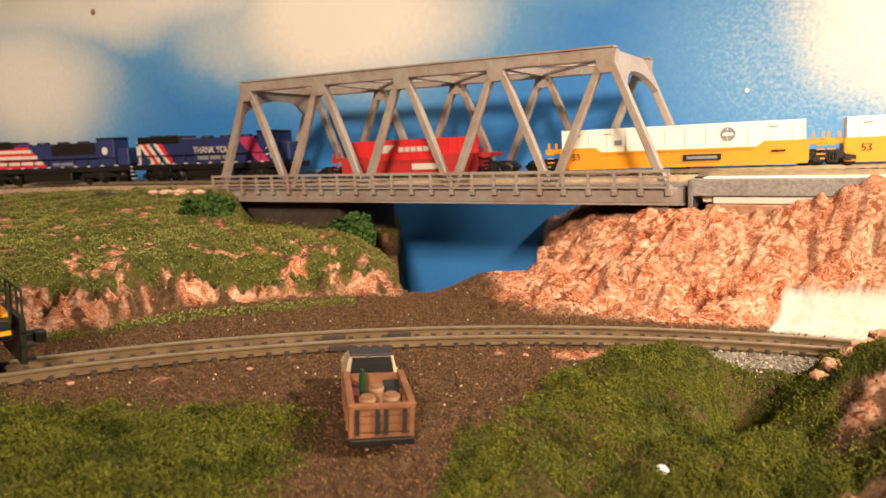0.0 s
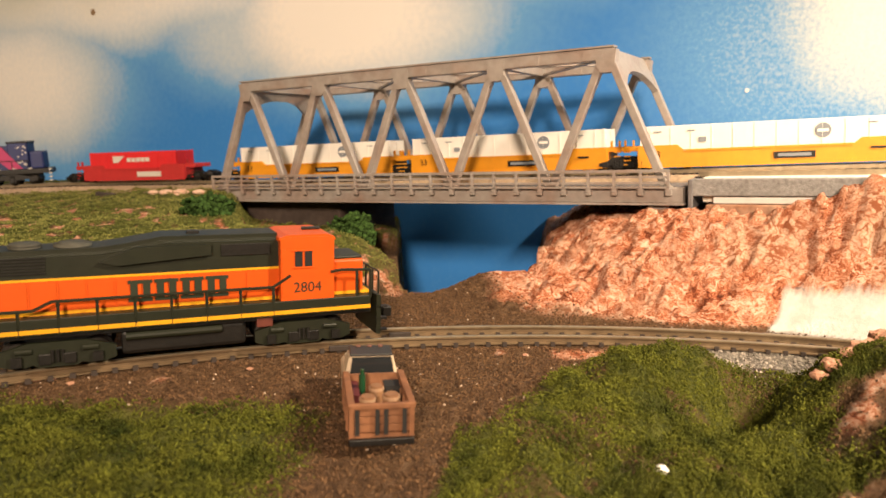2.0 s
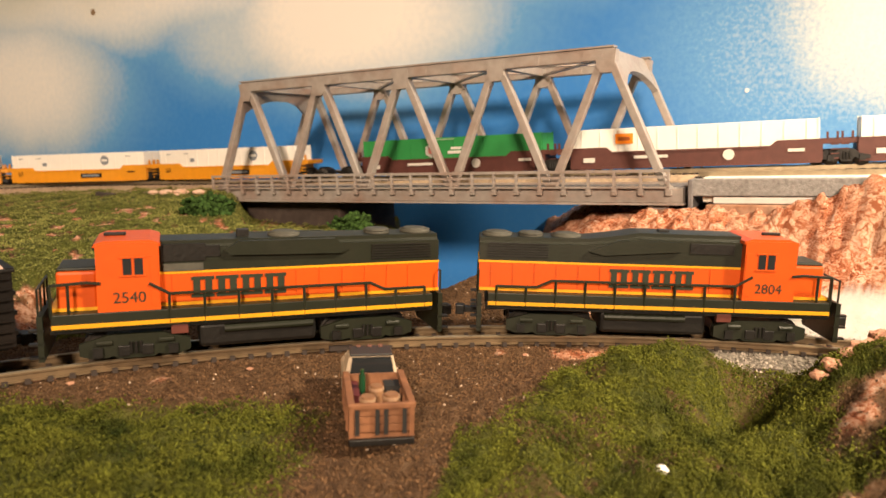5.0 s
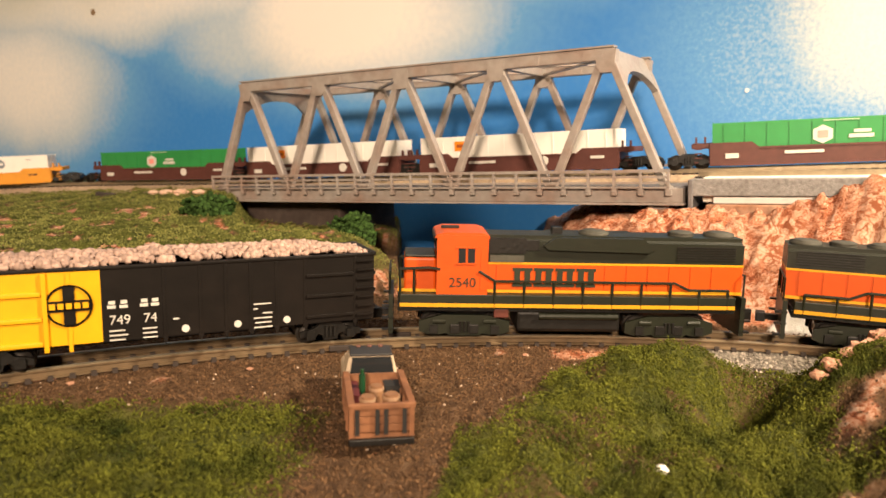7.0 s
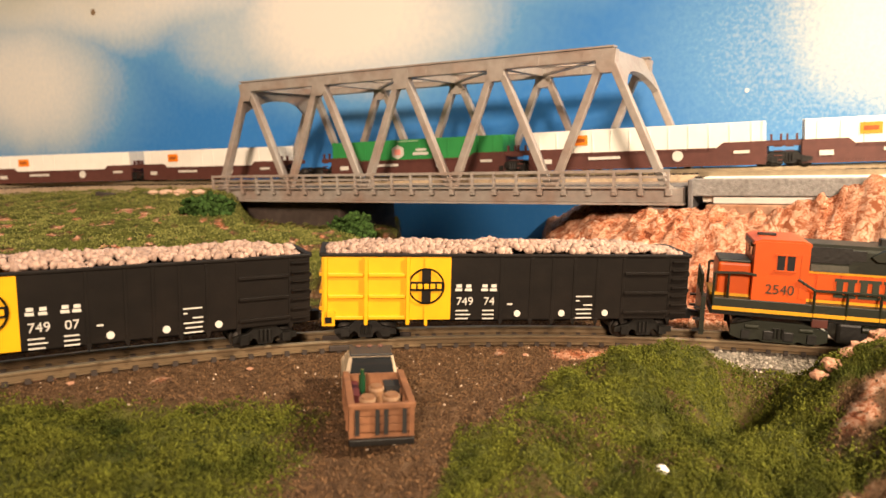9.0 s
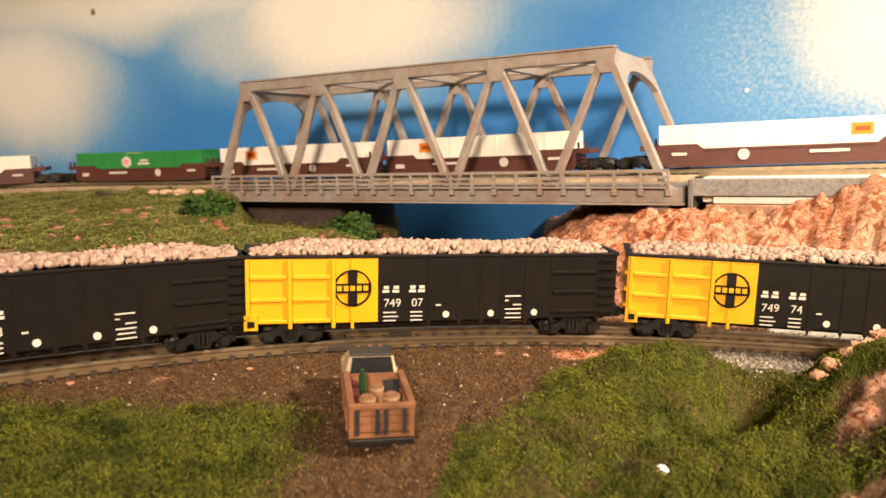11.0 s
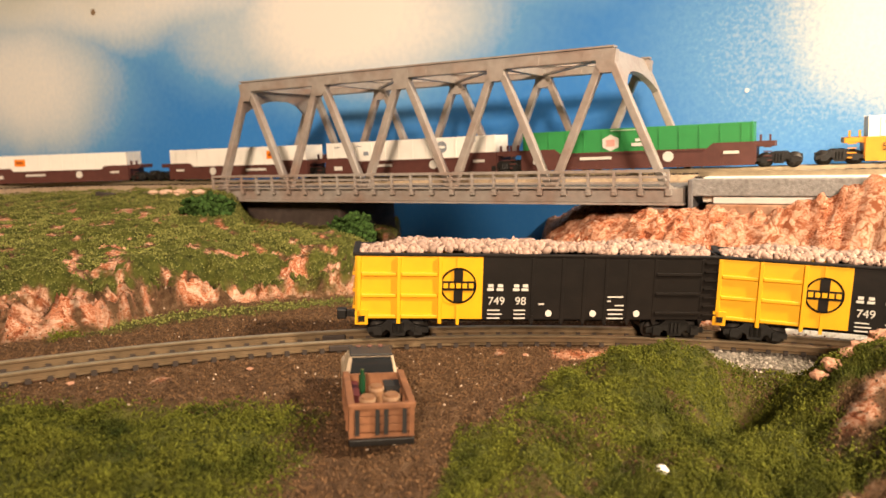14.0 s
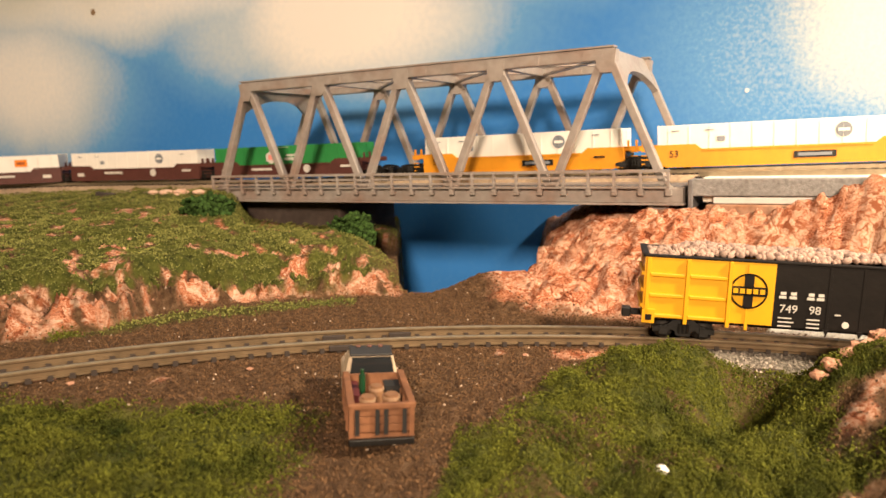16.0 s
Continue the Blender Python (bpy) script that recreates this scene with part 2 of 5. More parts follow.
    turf = np.maximum(turf, sstep(0.010, 0.002, np.abs(y - np.interp(x, [-0.108, -0.07, -0.035], [0.206, 0.236, 0.255]))) * (x > -0.11) * (x < -0.03) * sstep(-0.22, -0.1, n2 + 0.1) * (1 - left) * 0.85)
    near_l = sstep(0.160, 0.145, y + 0.016 * n2 + 0.010 * n1) * sstep(-0.022, -0.036, x + 0.012 * n2)
    edge_r = np.interp(x, [-0.004, 0.004, 0.020, 0.034, 0.042, 0.075, 0.12], [0.10, 0.142, 0.155, 0.176, 0.186, 0.184, 0.178])
    near_r = sstep(0.007, -0.007, y - edge_r + 0.016 * n2) * sstep(-0.006, 0.004, x + 0.008 * n2) * (1 - 0.5 * sstep(0.12, 0.20, fbm(x, y, 110, 3, 69)))
    bare = sstep(0.540, 0.580, u + 0.08 * n1) * fore * sstep(0.157, 0.150, y + 0.01 * n2) * np.maximum(sstep(0.128, 0.137, y + 0.012 * n2), sstep(0.122, 0.117, y))
    turf = np.maximum(turf, np.maximum(near_l, near_r * (1 - bare)))
    stone = np.maximum(on_right * (x > 0.010) * sstep(0.0003, 0.0022, np.where(t > 1, hold, zc * shape) + 0.002 * n2), left * (1 - turf) * sstep(-0.16, -0.03, fbm(x, y, 230, 4, 44)))
    stone = np.maximum(stone, 0.8 * bare * sstep(0.0, 0.15, n2 + 0.1))
    specks = sstep(0.16, 0.24, fbm(x, y, 60, 3, 55)) * sstep(-0.022, -0.010, y - ny) * sstep(-0.006, -0.011, y - ny)
    stone = np.maximum(stone, specks * 0.9)
    patch = sstep(-0.05, 0.05, fbm(x, y, 75, 3, 57) + 0.02) * sstep(0.026, 0.034, x) * sstep(0.070, 0.060, x) * sstep(-0.020, -0.014, y - ny) * sstep(-0.0065, -0.0095, y - ny)
    stone = np.maximum(stone, 0.85 * patch)
    bare_white = shelf
    z = z + turf * (0.0042 * lumps + 0.0020 * n3)
    pebble = sstep(0.046, 0.07, x) * sstep(-0.030, -0.018, y - ny) * (1 - sstep(-0.002, 0.0, y - base)) * (1 - turf)
    return z, turf, stone, bare_white, pebble


def axis(lo, hi, a, b, fine, coarse):
    left = np.linspace(lo, a, max(2, int((a - lo) / coarse)))[:-1]
    right = np.linspace(b, hi, max(2, int((hi - b) / coarse)))[1:]
    return np.concatenate([left, np.arange(a, b, fine), [b], right])


def grid_mesh(name, xs, ys, zz):
    nx, ny = len(xs), len(ys)
    co = np.empty((ny, nx, 3))
    co[..., 0], co[..., 1], co[..., 2] = xs[None, :], ys[:, None], zz
    i = np.arange(nx * ny).reshape(ny, nx)
    quads = np.stack([i[:-1, :-1], i[:-1, 1:], i[1:, 1:], i[1:, :-1]], -1).reshape(-1, 4)
    me = bpy.data.meshes.new(name)
    me.vertices.add(nx * ny)
    me.vertices.foreach_set("co", co.ravel())
    me.loops.add(quads.size)
    me.loops.foreach_set("vertex_index", quads.ravel())
    me.polygons.add(len(quads))
    me.polygons.foreach_set("loop_start", np.arange(0, quads.size, 4))
    me.polygons.foreach_set("use_smooth", np.ones(len(quads), dtype=bool))
    me.update(calc_edges=True)
    return me


def ground_material():
    m = bpy.data.materials.new("layout_ground")
    m.use_nodes = True
    nt = m.node_tree
    b = nt.nodes["Principled BSDF"]
    b.inputs["Roughness"].default_value = 0.9
    b.inputs["Specular IOR Level"].default_value = 0.2
    co = nt.nodes.new("ShaderNodeTexCoord")

    def noise_tex(scale, detail=5, rough=0.6):
        t = nt.nodes.new("ShaderNodeTexNoise")
        t.inputs["Scale"].default_value, t.inputs["Detail"].default_value, t.inputs["Roughness"].default_value = scale, detail, rough
        nt.links.new(co.outputs["Object"], t.inputs["Vector"])
        return t

    def ramp(src, stops):
        r = nt.nodes.new("ShaderNodeValToRGB")
        while len(r.color_ramp.elements) < len(stops):
            r.color_ramp.elements.new(0.5)
        for e, (p, c) in zip(r.color_ramp.elements, stops):
            e.position, e.color = p, (*c, 1)
        nt.links.new(src, r.inputs[0])
        return r.outputs[0]

    def blend(fac, a, c):
        x = nt.nodes.new("ShaderNodeMix")
        x.data_type = "RGBA"
        nt.links.new(fac, x.inputs["Factor"])
        nt.links.new(a, x.inputs["A"])
        nt.links.new(c, x.inputs["B"])
        return x.outputs["Result"]

    def share(name):
        a = nt.nodes.new("ShaderNodeAttribute")
        a.attribute_name = name
        return a.outputs["Fac"]

    soil = ramp(noise_tex(420, 6, 0.7).outputs["Fac"], [(0.28, (0.036, 0.019, 0.009)), (0.5, (0.120, 0.066, 0.032)), (0.72, (0.235, 0.146, 0.084))])
    green = ramp(noise_tex(300, 6, 0.7).outputs["Fac"], [(0.3, (0.026, 0.032, 0.006)), (0.5, (0.085, 0.095, 0.016)), (0.72, (0.16, 0.165, 0.032))])
    cell = nt.nodes.new("ShaderNodeTexVoronoi")
    cell.inputs["Scale"].default_value = 400
    warp = noise_tex(90, 4)
    add = nt.nodes.new("ShaderNodeMix")
    add.data_type, add.blend_type = "RGBA", "LINEAR_LIGHT"
    add.inputs["Factor"].default_value = 0.012
    nt.links.new(co.outputs["Object"], add.inputs["A"])
    nt.links.new(warp.outputs["Color"], add.inputs["B"])
    nt.links.new(add.outputs["Result"], cell.inputs["Vector"])
    lay = nt.nodes.new("ShaderNodeMapping")
    lay.inputs["Rotation"].default_value, lay.inputs["Scale"].default_value = (0, 0.45, 0.6), (0.55, 1.0, 2.0)
    nt.links.new(add.outputs["Result"], lay.inputs["Vector"])
    vein = nt.nodes.new("ShaderNodeTexNoise")
    vein.inputs["Scale"].default_value, vein.inputs["Detail"].default_value, vein.inputs["Roughness"].default_value = 210, 12, 0.80
    vein.inputs["Distortion"].default_value = 1.2
    nt.links.new(lay.outputs["Vector"], vein.inputs["Vector"])
    pale = ramp(cell.outputs["Distance"], [(0.0, (0.84, 0.60, 0.46)), (0.40, (0.76, 0.44, 0.29)), (0.68, (0.36, 0.115, 0.05))])
    wash = ramp(vein.outputs["Fac"], [(0.40, (0.13, 0.030, 0.013)), (0.46, (0.46, 0.125, 0.050)), (0.51, (0.72, 0.30, 0.16)), (0.57, (0.86, 0.60, 0.45))])
    pick = noise_tex(38, 6)
    cut = nt.nodes.new("ShaderNodeMapRange")
    cut.inputs["From Min"].default_value, cut.inputs["From Max"].default_value = 0.46, 0.62
    nt.links.new(pick.outputs["Fac"], cut.inputs["Value"])
    rock = blend(cut.outputs["Result"], wash, pale)
    white = ramp(noise_tex(160).outputs["Fac"], [(0.3, (0.70, 0.66, 0.60)), (0.7, (0.84, 0.82, 0.78))])
    grit = ramp(noise_tex(900, 3).outputs["Fac"], [(0.3, (0.13, 0.11, 0.09)), (0.55, (0.27, 0.24, 0.20)), (0.72, (0.55, 0.48, 0.40))])
    col = blend(share("pebble"), soil, grit)
    col = blend(share("stone"), col, rock)
    col = blend(share("turf"), col, green)
    col = blend(share("plaster"), col, white)
    nt.links.new(col, b.inputs["Base Color"])
    bump = nt.nodes.new("ShaderNodeBump")
    bump.inputs["Strength"].default_value, bump.inputs["Distance"].default_value = 1.0, 0.0016
    nt.links.new(noise_tex(620, 12, 0.85).outputs["Fac"], bump.inputs["Height"])
    nt.links.new(bump.outputs["Normal"], b.inputs["Normal"])
    return m


XS = axis(-1.0, 1.0, -0.235, 0.175, 0.0009, 0.012)
YS = axis(-0.5, 0.75, 0.105, 0.36, 0.0009, 0.010)
GX, GY = np.meshgrid(XS, YS)
shares = land(GX, GY)
ground_mesh = grid_mesh("ground", XS, YS, shares[0])
for key, values in zip(("turf", "stone", "plaster", "pebble"), shares[1:]):
    ground_mesh.attributes.new(key, "FLOAT", "POINT").data.foreach_set("value", np.clip(values, 0, 1).astype(np.float32).ravel())
ground_mesh.materials.append(ground_material())
tagged(new("ground", ground_mesh), "modelled layout ground of brown soil, turf, painted plaster rock", "ground", kind="structure")


# ---- painted sky board behind, and the room ----
def sky_material():
    m = bpy.data.materials.new("painted_sky")
    m.use_nodes = True
    nt = m.node_tree
    b = nt.nodes["Principled BSDF"]
    b.inputs["Roughness"].default_value = 0.6
    co = nt.nodes.new("ShaderNodeTexCoord")
    warp = nt.nodes.new("ShaderNodeTexNoise")
    warp.inputs["Scale"].default_value, warp.inputs["Detail"].default_value = 16, 4
    nt.links.new(co.outputs["Object"], warp.inputs["Vector"])
    mixv = nt.nodes.new("ShaderNodeMix")
    mixv.data_type, mixv.blend_type = "RGBA", "LINEAR_LIGHT"
    mixv.inputs["Factor"].default_value = 0.014
    nt.links.new(co.outputs["Object"], mixv.inputs["A"])
    nt.links.new(warp.outputs["Color"], mixv.inputs["B"])
    total = None
    # sprayed clouds: middle along the board, height, half width, half height, strength
    for cx, cz, rx, rz, k in ((-0.325, 0.085, 0.175, 0.085, 0.88), (-0.22, 0.160, 0.42, 0.070, 0.90), (0.010, 0.126, 0.150, 0.066, 1.0),
                              (-0.060, 0.118, 0.150, 0.050, 0.62), (0.085, 0.150, 0.15, 0.040, 0.62), (0.318, 0.118, 0.088, 0.068, 1.0), (0.278, 0.102, 0.100, 0.072, 0.42),
                              (-0.75, 0.10, 0.30, 0.10, 0.9), (0.62, 0.13, 0.22, 0.09, 0.9)):
        mp = nt.nodes.new("ShaderNodeMapping")
        mp.inputs["Location"].default_value = (-cx / rx, 0, -cz / rz)
        mp.inputs["Scale"].default_value = (1 / rx, 0, 1 / rz)
        nt.links.new(mixv.outputs["Result"], mp.inputs["Vector"])
        ln = nt.nodes.new("ShaderNodeVectorMath")
        ln.operation = "LENGTH"
        nt.links.new(mp.outputs["Vector"], ln.inputs[0])
        mr = nt.nodes.new("ShaderNodeMapRange")
        mr.interpolation_type = "SMOOTHERSTEP"
        mr.inputs["From Min"].default_value, mr.inputs["From Max"].default_value = 0.05, 1.3
        mr.inputs["To Min"].default_value, mr.inputs["To Max"].default_value = k, 0.0
        nt.links.new(ln.outputs["Value"], mr.inputs["Value"])
        if total is None:
            total = mr.outputs["Result"]
        else:
            mx = nt.nodes.new("ShaderNodeMath")
            mx.operation = "MAXIMUM"
            nt.links.new(total, mx.inputs[0])
            nt.links.new(mr.outputs["Result"], mx.inputs[1])
            total = mx.outputs[0]
    speck = nt.nodes.new("ShaderNodeTexNoise")
    speck.inputs["Scale"].default_value, speck.inputs["Detail"].default_value = 260, 3
    nt.links.new(co.outputs["Object"], speck.inputs["Vector"])
    spray = nt.nodes.new("ShaderNodeMapRange")
    spray.inputs["From Min"].default_value, spray.inputs["From Max"].default_value = 0.35, 0.65
    spray.inputs["To Min"].default_value, spray.inputs["To Max"].default_value = -0.03, 0.03
    nt.links.new(speck.outputs["Fac"], spray.inputs["Value"])
    def spot(cx, cz, rx, rz, lo, hi):
        """A soft oval patch of the board, 1 within and 0 outside."""
        mp = nt.nodes.new("ShaderNodeMapping")
        mp.inputs["Location"].default_value, mp.inputs["Scale"].default_value = (-cx / rx, 0, -cz / rz), (1 / rx, 0, 1 / rz)
        nt.links.new(mixv.outputs["Result"], mp.inputs["Vector"])
        ln = nt.nodes.new("ShaderNodeVectorMath")
        ln.operation = "LENGTH"
        nt.links.new(mp.outputs["Vector"], ln.inputs[0])
        mr = nt.nodes.new("ShaderNodeMapRange")
        mr.interpolation_type = "SMOOTHSTEP"
        mr.inputs["From Min"].default_value, mr.inputs["From Max"].default_value = lo, hi
        mr.inputs["To Min"].default_value, mr.inputs["To Max"].default_value = 1.0, 0.0
        nt.links.new(ln.outputs["Value"], mr.inputs["Value"])
        return mr.outputs["Result"]

    def sums(op, a, b_):
        n_ = nt.nodes.new("ShaderNodeMath")
        n_.operation = op
        for k, v in enumerate((a, b_)):
            if isinstance(v, (int, float)):
                n_.inputs[k].default_value = v
            else:
                nt.links.new(v, n_.inputs[k])
        return n_.outputs[0]

    # coarse spatter where the can was held close
    drops = nt.nodes.new("ShaderNodeTexNoise")
    drops.inputs["Scale"].default_value, drops.inputs["Detail"].default_value, drops.inputs["Roughness"].default_value = 560, 5, 0.7
    nt.links.new(co.outputs["Object"], drops.inputs["Vector"])
    spatter = nt.nodes.new("ShaderNodeMapRange")
    spatter.inputs["From Min"].default_value, spatter.inputs["From Max"].default_value = 0.38, 0.62
    spatter.inputs["To Min"].default_value, spatter.inputs["To Max"].default_value = -0.15, 0.06
    nt.links.new(drops.outputs["Fac"], spatter.inputs["Value"])
    coarse = sums("MULTIPLY", spatter.outputs["Result"], spot(0.285, 0.105, 0.105, 0.085, 0.35, 1.0))
    fac = nt.nodes.new("ShaderNodeMath")
    fac.operation, fac.use_clamp = "ADD", True
    nt.links.new(sums("ADD", total, coarse), fac.inputs[0])
    nt.links.new(spray.outputs["Result"], fac.inputs[1])
    ramp = nt.nodes.new("ShaderNodeValToRGB")
    stops = [(0.0, (0.034, 0.210, 0.60)), (0.3, (0.12, 0.33, 0.64)), (0.6, (0.46, 0.56, 0.65)), (0.95, (0.85, 0.82, 0.77))]
    while len(ramp.color_ramp.elements) < len(stops):
        ramp.color_ramp.elements.new(0.5)
    for e, (p, c) in zip(ramp.color_ramp.elements, stops):
        e.position, e.color = p, (*c, 1)
    nt.links.new(fac.outputs[0], ramp.inputs[0])
    # grey-green tone blended in along the upper end
    dull = nt.nodes.new("ShaderNodeMix")
    dull.data_type = "RGBA"
    dull.inputs["B"].default_value = (0.43, 0.46, 0.40, 1)
    nt.links.new(sums("MULTIPLY", spot(-0.37, 0.185, 0.36, 0.072, 0.15, 1.0), 0.85), dull.inputs["Factor"])
    nt.links.new(ramp.outputs[0], dull.inputs["A"])
    nt.links.new(dull.outputs["Result"], b.inputs["Base Color"])
    return m


SKY_O = 0.092
board = new("backdrop", finish("backdrop", box(-1.2, 1.2, 0.0, 0.01, -0.35, 0.75), sky_material()))
board.matrix_world = Matrix(((BN.y, BN.x, 0, B0.x + BN.x * SKY_O), (-BN.x, BN.y, 0, B0.y + BN.y * SKY_O), (0, 0, 1, 0), (0, 0, 0, 1)))
for name, s, z, r, mat in (("paint_drop", 0.2469, 0.0809, 0.0010, FOAM), ("scuff", -0.2273, 0.1394, 0.0024, BENCH)):
    drop = new(name, finish(name, cyl((s, -0.0004, z), (s, 0.0002, z), r, seg=14), mat))
    drop.parent = board
tagged(board, "board painted blue with sprayed cream clouds", "painted backdrop", kind="structure")
bench = tagged(new("bench"), "wooden bench table that carries the model railway", "table")
part("table_top", box(-1.0, 1.0, -0.5, 0.75, -0.17, -0.13), BENCH, bench)
for x in (-0.95, 0.95):
    for y in (-0.45, 0.70):
        part("leg", box(x - 0.04, x + 0.04, y - 0.04, y + 0.04, -0.95, -0.17), BENCH, bench)
for dims in ((-1.02, 1.02, -0.52, -0.50, -0.17, -0.004), (-1.02, -1.0, -0.5, 0.75, -0.17, -0.004), (1.0, 1.02, -0.5, 0.75, -0.17, -0.004), (-1.02, 1.02, 0.75, 0.77, -0.17, -0.004)):
    part("fascia", box(*dims), BENCH, bench)
for name, dims in (("wall_south", (-2.2, 2.2, -1.9, -1.8, -0.95, 1.5)), ("wall_west", (-2.3, -2.2, -1.9, 2.0, -0.95, 1.5)),
                   ("wall_east", (2.2, 2.3, -1.9, 2.0, -0.95, 1.5)), ("wall_north", (-2.2, 2.2, 1.9, 2.0, -0.95, 1.5)),
                   ("floor", (-2.3, 2.3, -1.9, 2.0, -1.05, -0.95)), ("ceiling", (-2.3, 2.3, -1.9, 2.0, 1.5, 1.6))):
    tagged(new(name, finish(name, box(*dims), WALL)), "plain painted room surface", name.split("_")[0], kind="structure")


# ---- near track ----
def sweep(profile, offset, s0, s1, step, z):
    """A profile of (across, up) drawn along the near track."""
    bm = bmesh.new()
    rings = []
    for i in range(int((s1 - s0) / step) + 1):
        (x, y), a = near_path(s0 + i * step)
        nx, ny = -math.sin(a), math.cos(a)
        rings.append([bm.verts.new((x + nx * (offset + p), y + ny * (offset + p), z + q)) for p, q in profile])
    for a, b in zip(rings, rings[1:]):
        for j in range(len(profile)):
            k = (j + 1) % len(profile)
            bm.faces.new((a[j], a[k], b[k], b[j]))
    bm.faces.new(rings[0][::-1])
    bm.faces.new(rings[-1])
    bmesh.ops.recalc_face_normals(bm, faces=bm.faces)
    return bm


track = tagged(new("railway_track"), "curved model railway track with weathered brown rails", "railway track")
WEB = [(-0.0011, 0), (0.0011, 0), (0.0011, 0.0003), (0.0004, 0.0006), (0.0004, 0.0015), (0.0007, 0.0018), (0.0007, 0.00215),
       (-0.0007, 0.00215), (-0.0007, 0.0018), (-0.0004, 0.0015), (-0.0004, 0.0006), (-0.0011, 0.0003)]
HEAD = [(-0.0006, 0), (0.0006, 0), (0.0006, 0.00025), (0.0003, 0.0004), (-0.0003, 0.0004), (-0.0006, 0.00025)]
for off in (0.0049, -0.0049):
    rail = part("rail", sweep(WEB, off, -0.75, 0.75, 0.006, RAIL_Z - 0.0025), RAIL, track)
    part("rail_head", sweep(HEAD, off, -0.75, 0.75, 0.006, RAIL_Z - 0.0004), RAIL_HEAD, rail, "worn shiny rail head")
tie = box(-0.0009, 0.0009, -0.0057, 0.0057, -0.0015, 0.0013, bevel=0.0002)
for off in (0.0049, -0.0049):
    for side in (-1, 1):
        box(-0.0006, 0.0006, off + side * 0.0012 - 0.0004, off + side * 0.0012 + 0.0004, 0.0010, 0.0022, tie)
tie_mesh = finish("tie", tie, TIE)
for i in range(-52, 56):
    (x, y), a = near_path(i * 0.0047)
    shared("tie", tie_mesh, track, pose(x, y, 0, 0, 0, math.degrees(a)))
for s, off in ((-0.0795, -0.0062), (-0.0615, 0.0036), (-0.080, 0.0036)):
    (x, y), a = near_path(s)
    jb = box(-0.0032, 0.0032, off - 0.0005, off + 0.0005, 0.0014, 0.0030, bevel=0.0003)
    bmesh.ops.transform(jb, matrix=pose(x, y, 0, 0, 0, math.degrees(a)), verts=jb.verts)
    part("rail_joiner", jb, TIE, track, "dark metal rail joiner")


# ---- truss bridge ----
bridge = tagged(new("truss_bridge"), "weathered grey plastic through truss railway bridge", "bridge")
bridge.matrix_world = BRIDGE
PAN, TALL, WIDE = 0.047, 0.0542, 0.0520


def truss(y, railing):
    near = y == 0
    xs = [PAN * k for k in range(6)]
    tops = [PAN * (k + 0.5) for k in range(5)]
    side = 1 if near else -1
    part("top_chord", box(tops[0] - 0.003, tops[-1] + 0.003, y - 0.0021, y + 0.0021, TALL - 0.0046, TALL, bevel=0.0003), STEEL, bridge)
    cap = box(tops[0] - 0.0034, tops[-1] + 0.0034, y - 0.0025, y + 0.0025, TALL + 0.0002, TALL + 0.0009)
    part("chord_plate", cap, STEEL, bridge)
    for k, x in enumerate(tops):
        for foot, post in ((xs[k], k == 0), (xs[k + 1], k == 4)):
            e = 0.0042 if post else 0.0036
            lean = 0.0012 * (1 if foot < x else -1)
            strut = part("end_post" if post else "diagonal", bar((foot, y, -0.001), (x - lean, y, TALL - 0.003), 0.0030, e, up=(0, 1, 0), bevel=0.0003), STEEL, bridge)
        g = prism([(x - 0.0042, TALL - 0.0005), (x + 0.0042, TALL - 0.0005), (x + 0.0036, TALL - 0.0070), (x + 0.0020, TALL - 0.0092),
                   (x - 0.0020, TALL - 0.0092), (x - 0.0036, TALL - 0.0070)], y - 0.00225, y + 0.00225)
        part("gusset_plate", g, STEEL, bridge)
    for x in (0.031, 0.080, 0.127, 0.180, 0.2065):
        part("splice_plate", box(x - 0.004, x + 0.004, y - 0.00235, y + 0.00235, TALL - 0.0043, TALL - 0.0003), STEEL, bridge)
    # girder below
    out = y - side * 0.0040
    part("girder", box(-0.0030, 0.2415, min(out, y + side * 0.002), max(out, y + side * 0.002), -0.0052, 0.0004, bevel=0.0003), STEEL, bridge)
    part("girder_flange", box(-0.0034, 0.2420, min(out - side * 0.0012, y), max(out - side * 0.0012, y), -0.0060, -0.0052), STEEL, bridge)
    # walkway railing
    ry = y - side * 0.0058
    part("walkway", box(-0.0010, 0.2370, min(ry - 0.0006, y), max(ry + 0.0006, y), 0.0004, 0.0010), STEEL, bridge)
    for z, r in ((0.0070, 0.00055), (0.0047, 0.00040), (0.0025, 0.00040)):
        part("handrail", box(-0.0010, 0.2370, ry - r, ry + r, z - r, z + r), STEEL, bridge)
    for i in range(24):
        x = -0.0004 + i * 0.01030
        post = box(x - 0.0005, x + 0.0005, ry - 0.0006, ry + 0.0006, -0.0010, 0.0074)
        box(x - 0.0011, x + 0.0011, ry - 0.0003, ry + 0.0014, -0.0022, 0.0002, post)
        part("railing_post", post, STEEL, bridge)


